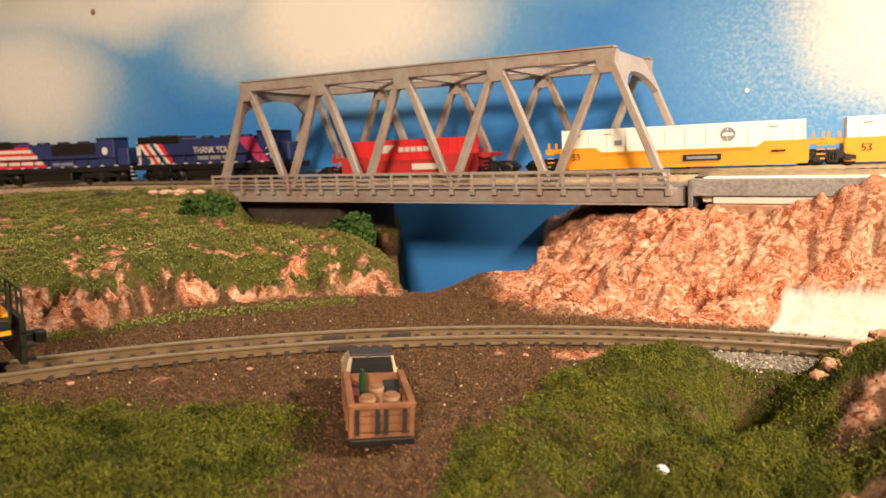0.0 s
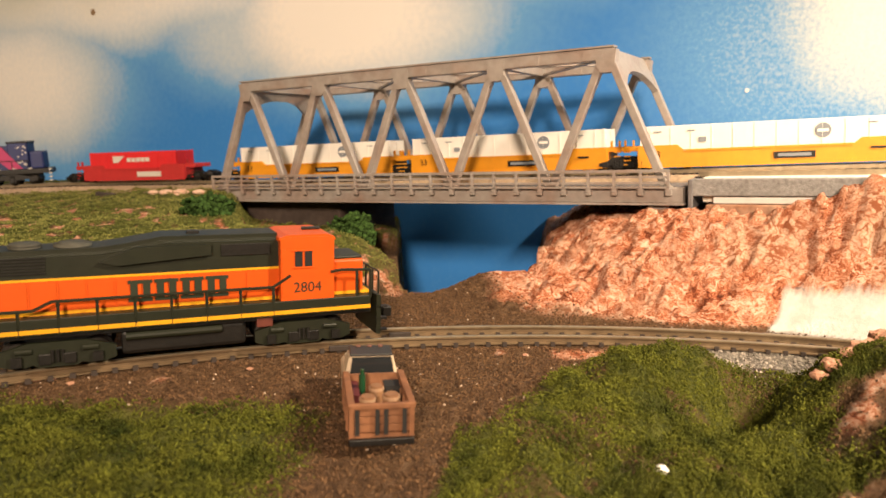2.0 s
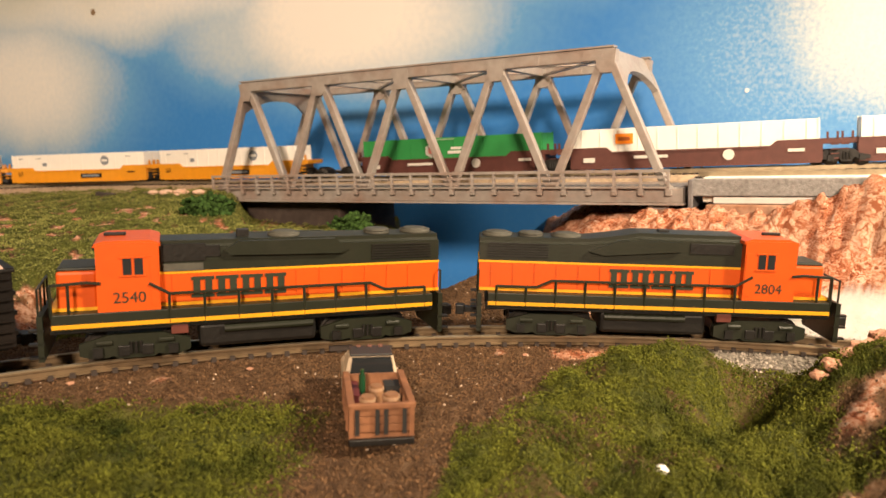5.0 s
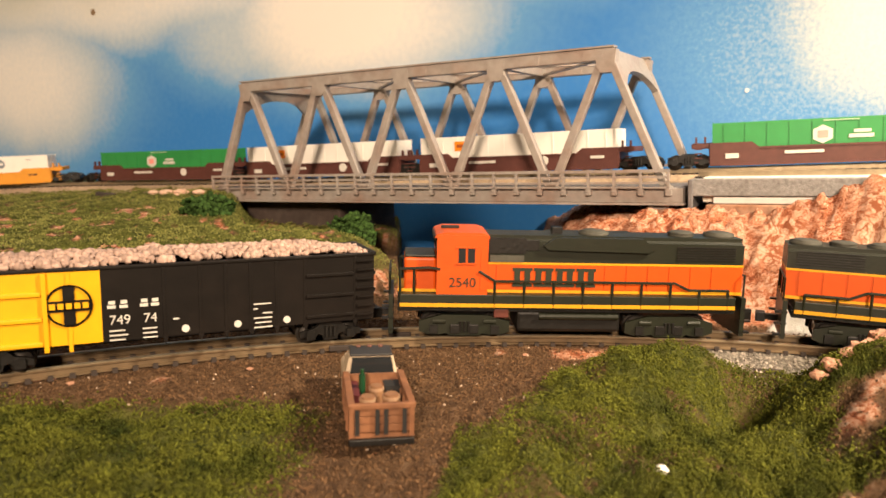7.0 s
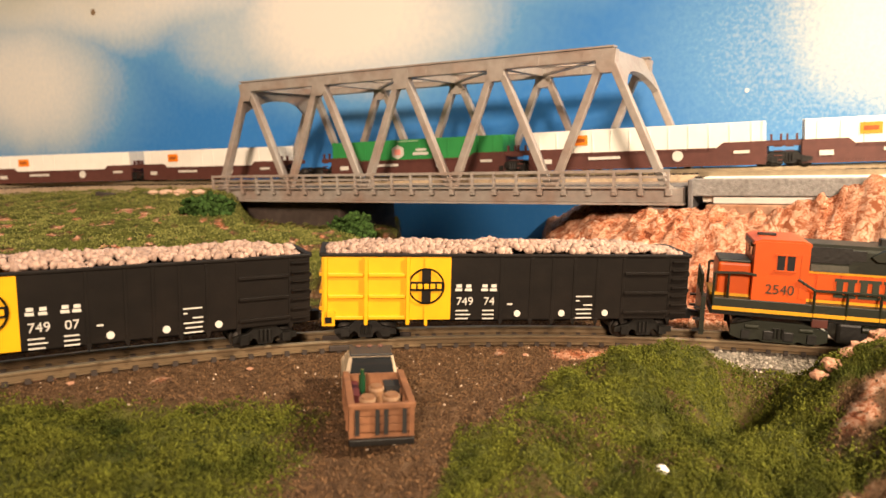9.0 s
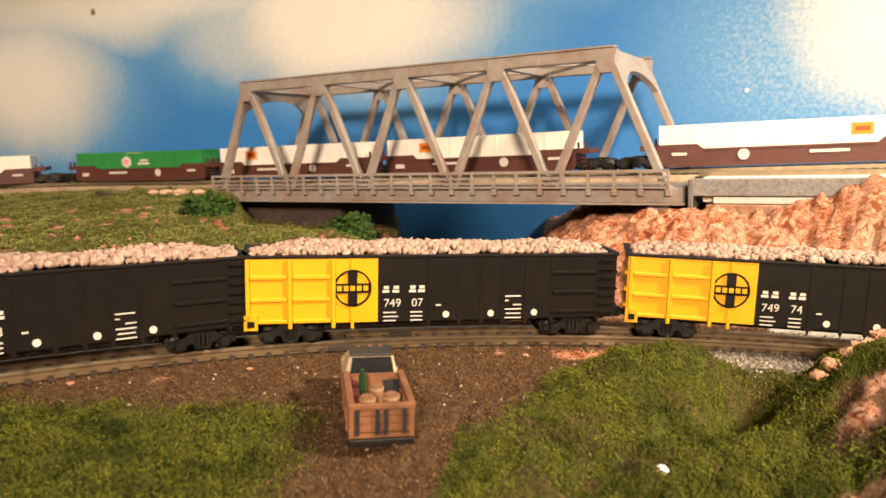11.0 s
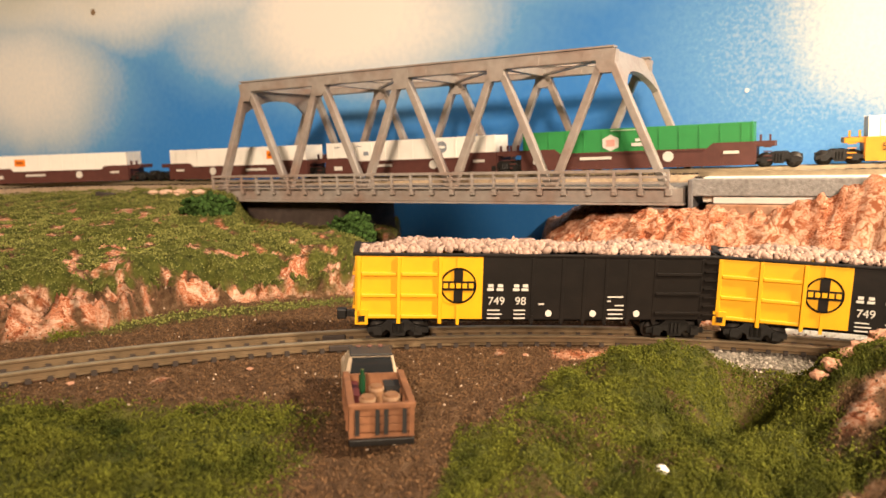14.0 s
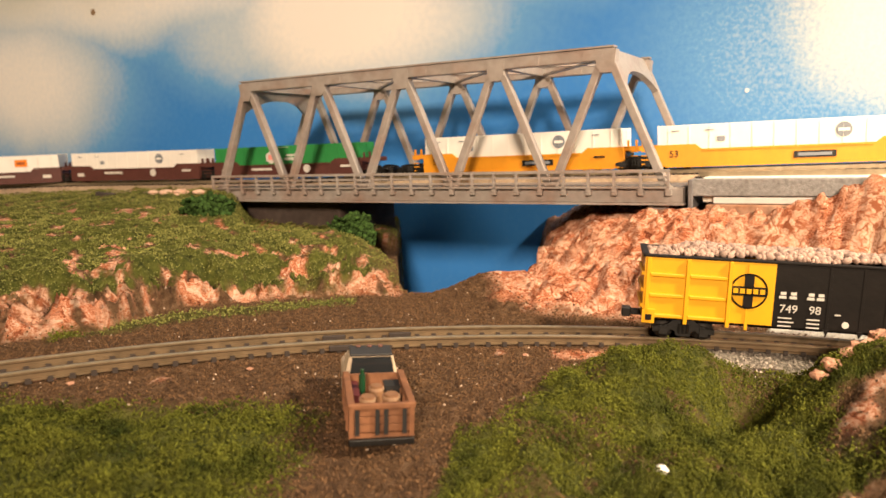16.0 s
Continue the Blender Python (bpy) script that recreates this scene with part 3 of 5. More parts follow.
truss(0.0, True)
truss(WIDE, True)
part("deck", box(-0.0066, 0.2425, 0.0022, WIDE - 0.0022, -0.0044, 0.0008), BRIDGE_DARK, bridge, "dark track deck")
for k in range(5):
    x = PAN * (k + 0.5)
    part("cross_strut", box(x - 0.0017, x + 0.0017, 0.0022, WIDE - 0.0022, TALL - 0.0040, TALL - 0.0008), STEEL, bridge)
    if k < 4:
        for a, b in ((0, 1), (1, 0)):
            y0, y1 = (0.002, WIDE - 0.002) if a == 0 else (WIDE - 0.002, 0.002)
            dz = 0.0 if a else 0.0009
            part("lateral_brace", bar((x, y0, TALL - 0.0034 + dz), (x + PAN, y1, TALL - 0.0034 + dz), 0.0024, 0.0008), STEEL, bridge)
for end, xt, xb in ((0, PAN * 0.5, 0.0), (1, PAN * 4.5, PAN * 5)):
    # portal with an arched lower edge, lying in the plane of the end posts
    e = (Vector((xb, 0, 0)) - Vector((xt, 0, TALL))).normalized()
    pts = [(0.0020, 0.0035), (WIDE - 0.0020, 0.0035)]
    for i in range(15):
        f = 1 - i / 14
        pts.append((0.0020 + f * (WIDE - 0.0040), 0.0115 + 0.0075 * abs(2 * f - 1) ** 2.4))
    bm = bmesh.new()
    nrm = Vector((0, 1, 0)).cross(e).normalized() * 0.0012
    lo = [bm.verts.new(Vector((xt, p, TALL)) + e * (q - 0.003) + nrm) for p, q in pts]
    hi = [bm.verts.new(Vector((xt, p, TALL)) + e * (q - 0.003) - nrm) for p, q in pts]
    bm.faces.new(lo)
    bm.faces.new(hi[::-1])
    for i in range(len(pts)):
        j = (i + 1) % len(pts)
        bm.faces.new((lo[j], lo[i], hi[i], hi[j]))
    bmesh.ops.recalc_face_normals(bm, faces=bm.faces)
    part("portal", bm, STEEL, bridge, "arched portal plate")
for y in (0.001, WIDE - 0.001):
    for x0 in (0.004, 0.232):
        part("bearing", box(x0 - 0.004, x0 + 0.004, y - 0.003, y + 0.003, -0.0105, -0.0060, bevel=0.0003), STEEL, bridge)


# ---- far line: roadbed, viaduct edge, rails ----
def on_bridge_line(name, dims, mat, label, category, kind="structure"):
    ob = new(name, finish(name, box(*dims, bevel=0.0004), mat))
    ob.matrix_world = BRIDGE
    return tagged(ob, label, category, kind=kind)


RISER = material("riser_brown", (0.30, 0.15, 0.085), 0.9, 0, 0.3, 300, 0.6, 900, (0.5, 0.32, 0.22), 0.7, 110)
on_bridge_line("viaduct_edge", (0.2450, 0.75, -0.0045, -0.0010, -0.0026, 0.0038), CONCRETE, "grey speckled viaduct side wall of the far line", "viaduct")
on_bridge_line("viaduct_end", (0.2434, 0.2452, -0.0050, 0.060, -0.0072, 0.0036), BRIDGE_DARK, "grey viaduct end block at the bridge", "viaduct")
on_bridge_line("viaduct_bed", (0.2480, 0.75, -0.0008, 0.085, -0.0050, 0.0042), BALLAST_PALE, "pale ballast bed of the far line", "roadbed")
on_bridge_line("foam_riser", (0.2520, 0.62, -0.0030, 0.05, -0.0054, -0.0028), FOAM, "white foam riser under the viaduct", "foam riser")
on_bridge_line("riser_base", (0.2500, 0.62, -0.0060, 0.05, -0.0200, -0.0056), RISER, "brown painted riser base", "riser")


def far_sweep(name, profile, s0, s1, mat, step=0.006):
    """A profile of (across, up) drawn along the far line."""
    bm = bmesh.new()
    rings = [[bm.verts.new(far_pose(s) @ Vector((0, p, q))) for p, q in profile] for s in np.arange(s0, s1 + step / 2, step)]
    for a, b in zip(rings, rings[1:]):
        for j in range(len(profile)):
            k = (j + 1) % len(profile)
            bm.faces.new((a[j], a[k], b[k], b[j]))
    bm.faces.new(rings[0][::-1])
    bm.faces.new(rings[-1])
    bmesh.ops.recalc_face_normals(bm, faces=bm.faces)
    return finish(name, bm, mat)


def far_track(name, start, stop, base, label):
    """Two straight rails and their ties in the axes of base."""
    top = tagged(new(name), label, "railway track")
    top.matrix_world = base
    for off in (0.0045, -0.0045):
        part("rail", box(start, stop, off - 0.0005, off + 0.0005, -0.0018, 0.0), RAIL_HEAD, top)
    me = finish("tie", box(-0.0010, 0.0010, -0.0080, 0.0080, -0.0030, -0.0016), TIE)
    for i in range(int((stop - start) / 0.0046)):
        shared("tie", me, top, pose(start + i * 0.0046, 0, 0))
    return top


far_line = tagged(new("railway_track"), "curved far railway track under the container train", "railway track")
for off in (0.0045, -0.0045):
    shared("rail", far_sweep("rail", [(off - 0.0005, -0.0018), (off + 0.0005, -0.0018), (off + 0.0005, 0), (off - 0.0005, 0)], -0.34, 0.50, RAIL_HEAD), far_line)
far_tie = finish("tie", box(-0.0010, 0.0010, -0.0080, 0.0080, -0.0030, -0.0016), TIE)
for i in range(-72, 106):
    shared("tie", far_tie, far_line, far_pose(i * 0.0046))
bed = new("far_ballast", far_sweep("far_ballast", [(-0.0125, -0.0046), (-0.0095, -0.0022), (0.0095, -0.0022), (0.0125, -0.0046), (0.0125, -0.0080), (-0.0125, -0.0080)], -0.34, 0.50, TAN))
tagged(bed, "tan ballast strip under the far track", "ballast", kind="structure")
verge = new("far_roadbed", far_sweep("far_roadbed", [(-0.034, -0.0046), (0.060, -0.0046), (0.060, -0.0200), (-0.034, -0.0200)], -0.34, -0.006, TAN))
tagged(verge, "tan plastered roadbed of the far line", "roadbed", kind="structure")
SIDE = BRIDGE @ pose(0, 0.0125, 0.0058)
far_track("railway_track", 0.2450, 0.55, SIDE, "empty far railway track on the viaduct")
# abutments; the first one's colour carries the shade under the bridge
SHADED_STONE = material("abutment_shaded_stone", (0.060, 0.042, 0.034), 0.9, 0, 0.25, 200, 0.5, 600, (0.05, 0.04, 0.035), 0.6, 60)
for name, dims, m, lab in (("abutment", (0.004, 0.072, 0.008, 0.058, -0.060, -0.0064), SHADED_STONE, "stone abutment in the shade under the bridge end, coloured dark"),
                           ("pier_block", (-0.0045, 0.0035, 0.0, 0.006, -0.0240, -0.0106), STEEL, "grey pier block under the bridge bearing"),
                           ("abutment", (0.222, 0.250, 0.004, 0.060, -0.060, -0.0106), BRIDGE_DARK, "stone abutment in the shade under the bridge end, coloured dark")):
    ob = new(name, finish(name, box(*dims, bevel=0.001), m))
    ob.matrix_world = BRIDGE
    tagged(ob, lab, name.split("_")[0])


# ---- near train ----
ORANGE = material("loco_orange", (0.52, 0.072, 0.004), 0.42, 0, 0.05, 300, 0.05)
GREEN = material("loco_green", (0.0105, 0.0128, 0.0062), 0.45, 0, 0.12, 300, 0.1, 900, (0.019, 0.0185, 0.012), 0.5, 90)
BLACK = material("underframe_black", (0.008, 0.007, 0.006), 0.45, 0, 0.25, 400, 0.2)
YELLOW = material("stripe_yellow", (0.60, 0.29, 0.009), 0.45, 0, 0.06, 300)
GLASS = material("dark_window", (0.02, 0.022, 0.024), 0.08, 0, 0.02, 100, spec=0.6)
GREY_ROOF = material("roof_dust", (0.060, 0.058, 0.045), 0.7, 0, 0.25, 500, 0.2)
WHEEL = material("wheel_steel", (0.045, 0.040, 0.036), 0.5, 0.6, 0.1, 300)
CAR_YELLOW = material("car_yellow", (0.72, 0.36, 0.004), 0.45, 0, 0.04, 250, 0.05)
CAR_BLACK = material("car_black", (0.0075, 0.0058, 0.0048), 0.5, 0, 0.15, 250, 0.12, 700, (0.013, 0.009, 0.007), 0.6, 60, spec=0.2)
WHITE = material("marking_white", (0.58, 0.55, 0.50), 0.6, 0, 0.06, 400)
STONE = material("load_stone", (0.38, 0.262, 0.210), 0.9, 0, 0.15, 900, 0.3, 1800, obj_vary=0.28)
MARK_GREEN = material("marking_green", (0.020, 0.026, 0.014), 0.5, 0, 0.05, 300)


def wheelset_truck(name, x, parent, base, z=0.0026, axles=2, frame_top=0.0060, half=0.0072, closed=False):
    """A bogie: side frames, bolster, wheels."""
    t = part(name, box(x - base / 2 - 0.003, x + base / 2 + 0.003, -0.003, 0.003, 0.0026, frame_top - 0.0012), BLACK, parent)
    for sgn in (-1, 1):
        e = base / 2
        f = prism([(x - e - 0.0028, 0.0022), (x - e + 0.0014, 0.0022), (x - e + 0.0022, 0.0030), (x - 0.0022, 0.0026), (x - 0.0018, 0.0013), (x + 0.0018, 0.0013),
                   (x + 0.0022, 0.0026), (x + e - 0.0022, 0.0030), (x + e - 0.0014, 0.0022), (x + e + 0.0028, 0.0022), (x + e + 0.0028, 0.0036), (x + e - 0.0010, 0.0044),
                   (x + 0.0026, frame_top), (x - 0.0026, frame_top), (x - e + 0.0010, 0.0044), (x - e - 0.0028, 0.0036)], sgn * half - 0.0006, sgn * half + 0.0006)
        if closed:
            f.free()
            f = prism([(x - e - 0.0040, 0.0022), (x - e - 0.0014, 0.0013), (x - e + 0.0018, 0.0013), (x - 0.0050, 0.0017), (x - 0.0040, 0.0010), (x + 0.0040, 0.0010),
                       (x + 0.0050, 0.0017), (x + e - 0.0018, 0.0013), (x + e + 0.0014, 0.0013), (x + e + 0.0040, 0.0022), (x + e + 0.0040, 0.0050), (x + 0.0060, frame_top),
                       (x - 0.0060, frame_top), (x - e - 0.0040, 0.0050)], sgn * half - 0.0006, sgn * half + 0.0006)
            for k in (-1, 1):
                part("brake_cylinder", cyl((x + k * 0.0052, sgn * (half + 0.0006), 0.0050), (x + k * 0.0086, sgn * (half + 0.0006), 0.0050), 0.0007, seg=10), GREEN, t)
                part("spring_pocket", box(x + k * 0.0026 - 0.0013, x + k * 0.0026 + 0.0013, *sorted((sgn * half, sgn * (half + 0.0011))), 0.0016, 0.0042, bevel=0.0002), BLACK, t)
        part("side_frame", f, GREEN if closed else BLACK, t)
        boxes = bmesh.new()
        for i in range(axles):
            ax = x + (i / (axles - 1) - 0.5) * base
            box(ax - 0.0011, ax + 0.0011, sgn * half - 0.0014, sgn * half + 0.0014, 0.0017, 0.0039, boxes)
        for j in (-0.0011, 0, 0.0011):
            cyl((x + j, sgn * (half + 0.0008), 0.0022), (x + j, sgn * (half + 0.0008), 0.0050), 0.0004, boxes, 8)
        part("axle_box", boxes, BLACK, t)
    for i in range(axles):
        ax = x + (i / (axles - 1) - 0.5) * base
        w = bmesh.new()
        for sgn in (-1, 1):
            cyl((ax, sgn * 0.0040, z), (ax, sgn * 0.0056, z), z - 0.00005, w, 20)
            cyl((ax, sgn * 0.0036, z), (ax, sgn * 0.0042, z), z + 0.0005, w, 20)
        cyl((ax, -0.005, z), (ax, 0.005, z), 0.0006, w, 8)
        part("wheelset", w, WHEEL, t, "bright metal wheelset", True)
    return t


def lettering(text, size, parent, mat, x, y, z, side=-1, name="lettering"):
    """Flat letters on a side wall, read from outside."""
    cu = bpy.data.curves.new("text", "FONT")
    cu.body, cu.size, cu.extrude, cu.align_x = text, size, 0.00004, "CENTER"
    tmp = bpy.data.objects.new("text", cu)
    me = bpy.data.meshes.new_from_object(tmp)
    bpy.data.objects.remove(tmp)
    me.materials.append(mat)
    ob = new(name, me)
    ob.parent = parent
    ob.matrix_basis = pose(x, y, z, 90, 0, 0 if side < 0 else 180)
    return ob


def coupler(x, sgn, parent, z=0.0056):
    bm = box(min(x, x + sgn * 0.0042), max(x, x + sgn * 0.0042), -0.0009, 0.0009, z - 0.0008, z + 0.0008)
    box(min(x + sgn * 0.0036, x + sgn * 0.0062), max(x + sgn * 0.0036, x + sgn * 0.0062), -0.0016, 0.0014, z - 0.0014, z + 0.0014, bm, 0.0003)
    part("coupler", bm, BLACK, parent)


def emblem_blocks(parent, mat, x, y, z, w, h, count, side):
    """A railway's name as plain blocks with thick serifs."""
    step = w / count
    for i in range(count):
        cx = x - w / 2 + step * (i + 0.5)
        a = step * 0.46
        bm = box(cx - a, cx + a, y - 0.00012, y + 0.00012, z - h / 2, z - h * 0.34)
        box(cx - a, cx + a, y - 0.00012, y + 0.00012, z + h * 0.34, z + h / 2, bm)
        for k in (-0.52, 0.52):
            box(cx + (k - 0.30) * a, cx + (k + 0.30) * a, y - 0.00012, y + 0.00012, z - h * 0.34, z + h * 0.34, bm)
        part("emblem", bm, mat, parent, "dark plain emblem blocks")


def diesel_loco(number, label, bulge):
    """Road switcher: cab towards +x, long hood behind it, walkways with rails."""
    top = tagged(new("diesel_locomotive"), label, "locomotive", "near freight train")
    W, HW = 0.0096, 0.0066
    part("underframe", box(-0.0468, 0.0468, -W + 0.001, W - 0.001, 0.0078, 0.0100, bevel=0.0003), BLACK, top)
    sill = part("sill", box(-0.0463, 0.0463, -W, W, 0.0088, 0.0127, bevel=0.0002), GREEN, top, "dark green frame sill")
    for sgn in (-1, 1):
        part("sill_stripe", box(-0.0462, 0.0462, sgn * (W + 0.00005) - 0.0001, sgn * (W + 0.00005) + 0.0001, 0.0093, 0.0103), YELLOW, sill, "yellow stripe")
    # long hood: orange band below, green above, yellow lines between
    hood = part("hood", box(-0.0489, 0.0226, -HW, HW, 0.0127, 0.0212), ORANGE, top, "orange hood band")
    part("hood_stripe", box(-0.0491, 0.0226, -HW - 0.0001, HW + 0.0001, 0.0207, 0.0213), YELLOW, hood, "yellow stripe")
    part("hood_stripe", box(-0.0491, 0.0468, -HW - 0.0001, HW + 0.0001, 0.0128, 0.0136), YELLOW, hood, "yellow stripe")
    if bulge:
        prof = [(-0.0489, 0.0213), (0.0226, 0.0213), (0.0226, 0.0296), (-0.0050, 0.0298), (-0.0130, 0.0285), (-0.0185, 0.0278), (-0.0489, 0.0274)]
    else:
        prof = [(-0.0489, 0.0213), (0.0226, 0.0213), (0.0226, 0.0286), (-0.0489, 0.0284)]
    up = prism(prof, -HW, HW)
    bmesh.ops.bevel(up, geom=[e for e in up.edges if abs(e.verts[0].co.y - e.verts[1].co.y) < 1e-6 and e.verts[0].co.z > 0.024 and e.verts[1].co.z > 0.024 and abs(e.verts[0].co.x - e.verts[1].co.x) > 1e-4], offset=0.0016, segments=3, affect="EDGES")
    upper = part("upper_hood", up, GREEN, top, "dark green upper hood")
    for sgn in (-1, 1):
        y = sgn * (HW + 0.0001)
        for j in range(6):
            part("louvre", box(-0.0465, -0.0300, y - 0.00025, y + 0.00025, 0.0224 + j * 0.0007, 0.0227 + j * 0.0007), BLACK, upper)
        part("intake", box(0.0085, 0.0205, y - 0.0002, y + 0.0002, 0.0246, 0.0275, bevel=0.0001), BLACK, upper)
        if bulge:
            w = prism([(-0.0190, 0.0246), (-0.0110, 0.0278), (0.0060, 0.0278), (0.0060, 0.0252), (-0.0150, 0.0236)], y - sgn * 0.0002, y + sgn * 0.0011)
            part("blower_duct", w, GREEN, upper)
        else:
            w = prism([(-0.0235, 0.0255), (-0.0200, 0.0284), (0.0040, 0.0284), (0.0075, 0.0262), (0.0060, 0.0250), (-0.0215, 0.0245)], y - sgn * 0.0002, y + sgn * 0.0014)
            part("dynamic_brake", w, GREEN, upper)
            part("intake", box(0.0120, 0.0222, y - 0.0003, y + 0.0003, 0.0238, 0.0280), BLACK, upper)
            part("filter_panel", box(0.0125, 0.0218, y - 0.0003, y + 0.0003, 0.0214, 0.0232), GREY_ROOF, upper, "grey filter panel")
        for j in range(11):
            dx = -0.0455 + j * 0.006
            part("hood_door", box(dx, dx + 0.0054, sgn * (HW + 0.00008) - 0.00010, sgn * (HW + 0.00008) + 0.00010, 0.0138, 0.0205), ORANGE, hood)
        emblem_blocks(top, MARK_GREEN, -0.0015 if bulge else 0.004, sgn * (HW + 0.0003), 0.0172, 0.0235, 0.0052, 4, sgn)
    for j, fx in enumerate((-0.0440, -0.0345, -0.0245) if bulge else (-0.0440, -0.0330, -0.0080)):
        z = 0.0274 if bulge else (0.0284)
        fan = cyl((fx, 0, z - 0.0004), (fx, 0, z + 0.0009), 0.0042 if j != 1 else 0.0035, seg=24)
        cyl((fx, 0, z + 0.0008), (fx, 0, z + 0.0013), 0.0037, fan, 24, 0.0030)
        part("roof_fan", fan, GREY_ROOF, upper, "", True)
    part("exhaust_stack", box(0.0010, 0.0040, -0.0012, 0.0012, 0.0282, 0.0304, bevel=0.0002), BLACK, upper)
    # cab
    cab = part("cab", prism([(0.0226, 0.0127), (0.0364, 0.0127), (0.0364, 0.0284), (0.0348, 0.0289), (0.0240, 0.0289), (0.0226, 0.0286)], -W + 0.0003, W - 0.0003), ORANGE, top, "orange cab")
    roof = prism([(0.0222, 0.0280), (0.0370, 0.0280), (0.0366, 0.0288), (0.0345, 0.0295), (0.0245, 0.0295), (0.0224, 0.0288)], -W + 0.0008, W - 0.0008)
    part("cab_roof", roof, ORANGE if not bulge else ORANGE, cab)
    part("horn", box(0.030, 0.035, -0.0006, 0.0006, 0.0295, 0.0303, bevel=0.0002), BLACK, cab)
    for sgn in (-1, 1):
        y = sgn * (W - 0.0003)
        for wx in (0.0262, 0.0287):
            part("cab_window", box(wx, wx + 0.0019, y - 0.0002, y + 0.00012, 0.0214, 0.0254), GLASS, cab, "dark glazed cab window")
        for a in ((0.0256, 0.0312, 0.0254, 0.0258), (0.0256, 0.0312, 0.0210, 0.0214)):
            part("window_frame", box(a[0], a[1], y - 0.0003, y + 0.0003, a[2], a[3]), ORANGE, cab)
        lettering(number, 0.0037, cab, MARK_GREEN, 0.0294, y + sgn * 0.0001, 0.0148, sgn)
        part("cab_door", box(0.0229, 0.0246, sgn * (W - 0.0004) - 0.0002, sgn * (W - 0.0004) + 0.0002, 0.0140, 0.0258), ORANGE, cab)
    for wy in (-0.0052, 0.0012):
        part("windshield", box(0.0362, 0.0366, wy, wy + 0.0040, 0.0244, 0.0280), GLASS, cab, "dark windshield")
    nose = part("nose", box(0.0364, 0.0452, -HW, HW, 0.0127, 0.0222, bevel=0.0007), ORANGE, top, "low orange nose")
    part("nose_top", box(0.0366, 0.0450, -HW + 0.0006, HW - 0.0006, 0.0220, 0.0230, bevel=0.0004), GREEN, nose, "dark green nose top")
    part("number_board", box(0.0355, 0.0372, -0.0062, 0.0062, 0.0270, 0.0284, bevel=0.0002), BLACK, cab)
    # fuel tank, trucks, pilots, couplers
    tank = box(-0.0150, 0.0140, -0.0078, 0.0078, 0.0020, 0.0080, bevel=0.0010)
    part("fuel_tank", tank, BLACK, top, "black fuel tank")
    for sgn in (-1, 1):
        part("air_tank", cyl((-0.0140, sgn * 0.0080, 0.0066), (0.0080, sgn * 0.0080, 0.0066), 0.0010, seg=12), GREEN, top)
        part("battery_box", box(0.0165, 0.0205, sgn * 0.0078 - 0.0010, sgn * 0.0078 + 0.0010, 0.0062, 0.0086, bevel=0.0002), material("red_box", (0.11, 0.03, 0.02), 0.5), top, "dull red air tank end")
    wheelset_truck("truck", -0.0285, top, 0.0168, 0.0031, 2, 0.0068, 0.0078, True)
    wheelset_truck("truck", 0.0285, top, 0.0168, 0.0031, 2, 0.0068, 0.0078, True)
    for sgn in (-1, 1):
        x = sgn * 0.0480
        pl = box(min(x, x + sgn * 0.0012), max(x, x + sgn * 0.0012), -W, W, 0.0018, 0.0126)
        part("pilot", pl, GREEN if sgn < 0 else GREEN, top)
        for y in (-1, 1):
            for j in range(3):
                z = 0.0026 + j * 0.0032
                part("step", box(min(x - sgn * 0.0002, x + sgn * 0.0030), max(x - sgn * 0.0002, x + sgn * 0.0030), y * W - 0.0016 * (y > 0) - 0.0, y * W + 0.0016 * (y < 0), z, z + 0.0005), BLACK, top)
        coupler(x + sgn * 0.0010, sgn, top)
        # end railing
        er = bmesh.new()
        for y in (-0.0080, -0.003, 0.003, 0.0080):
            cyl((x + sgn * 0.001, y, 0.0120), (x + sgn * 0.001, y, 0.0188), 0.00028, er, 6)
        cyl((x + sgn * 0.001, -0.0080, 0.0186), (x + sgn * 0.001, 0.0080, 0.0186), 0.00028, er, 6)
        part("end_railing", er, GREEN, top)
    for y in (-W + 0.0002, W - 0.0002):
        for j in range(9):
            px = -0.0440 + j * 0.00808
            h = 0.0148 if j < 2 else 0.0165
            part("railing_post", cyl((px, y, 0.0088), (px, y, h), 0.0004, seg=6), GREEN, top)
        rl = bmesh.new()
        path = [(-0.0440, 0.0146), (-0.0330, 0.0146), (-0.0290, 0.0165), (0.0206, 0.0165), (0.0250, 0.0192)]
        for a, b in zip(path, path[1:]):
            cyl((a[0], y, a[1]), (b[0], y, b[1]), 0.00038, rl, 6)
        part("handrail", rl, GREEN, top)
        rl = bmesh.new()
        for a, b in (((0.0355, 0.0196), (0.0385, 0.0200)), ((0.0385, 0.0200), (0.0462, 0.0196)), ((0.0462, 0.0196), (0.0462, 0.0120)), ((0.0425, 0.0198), (0.0425, 0.0128))):
            cyl((a[0], y, a[1]), (b[0], y, b[1]), 0.00038, rl, 6)
        part("handrail", rl, GREEN, top)
    return top


LOCO_A = diesel_loco("2804", "orange and dark green road switcher locomotive leading the freight", True)
LOCO_B = diesel_loco("2540", "orange and dark green road switcher locomotive running backwards", False)


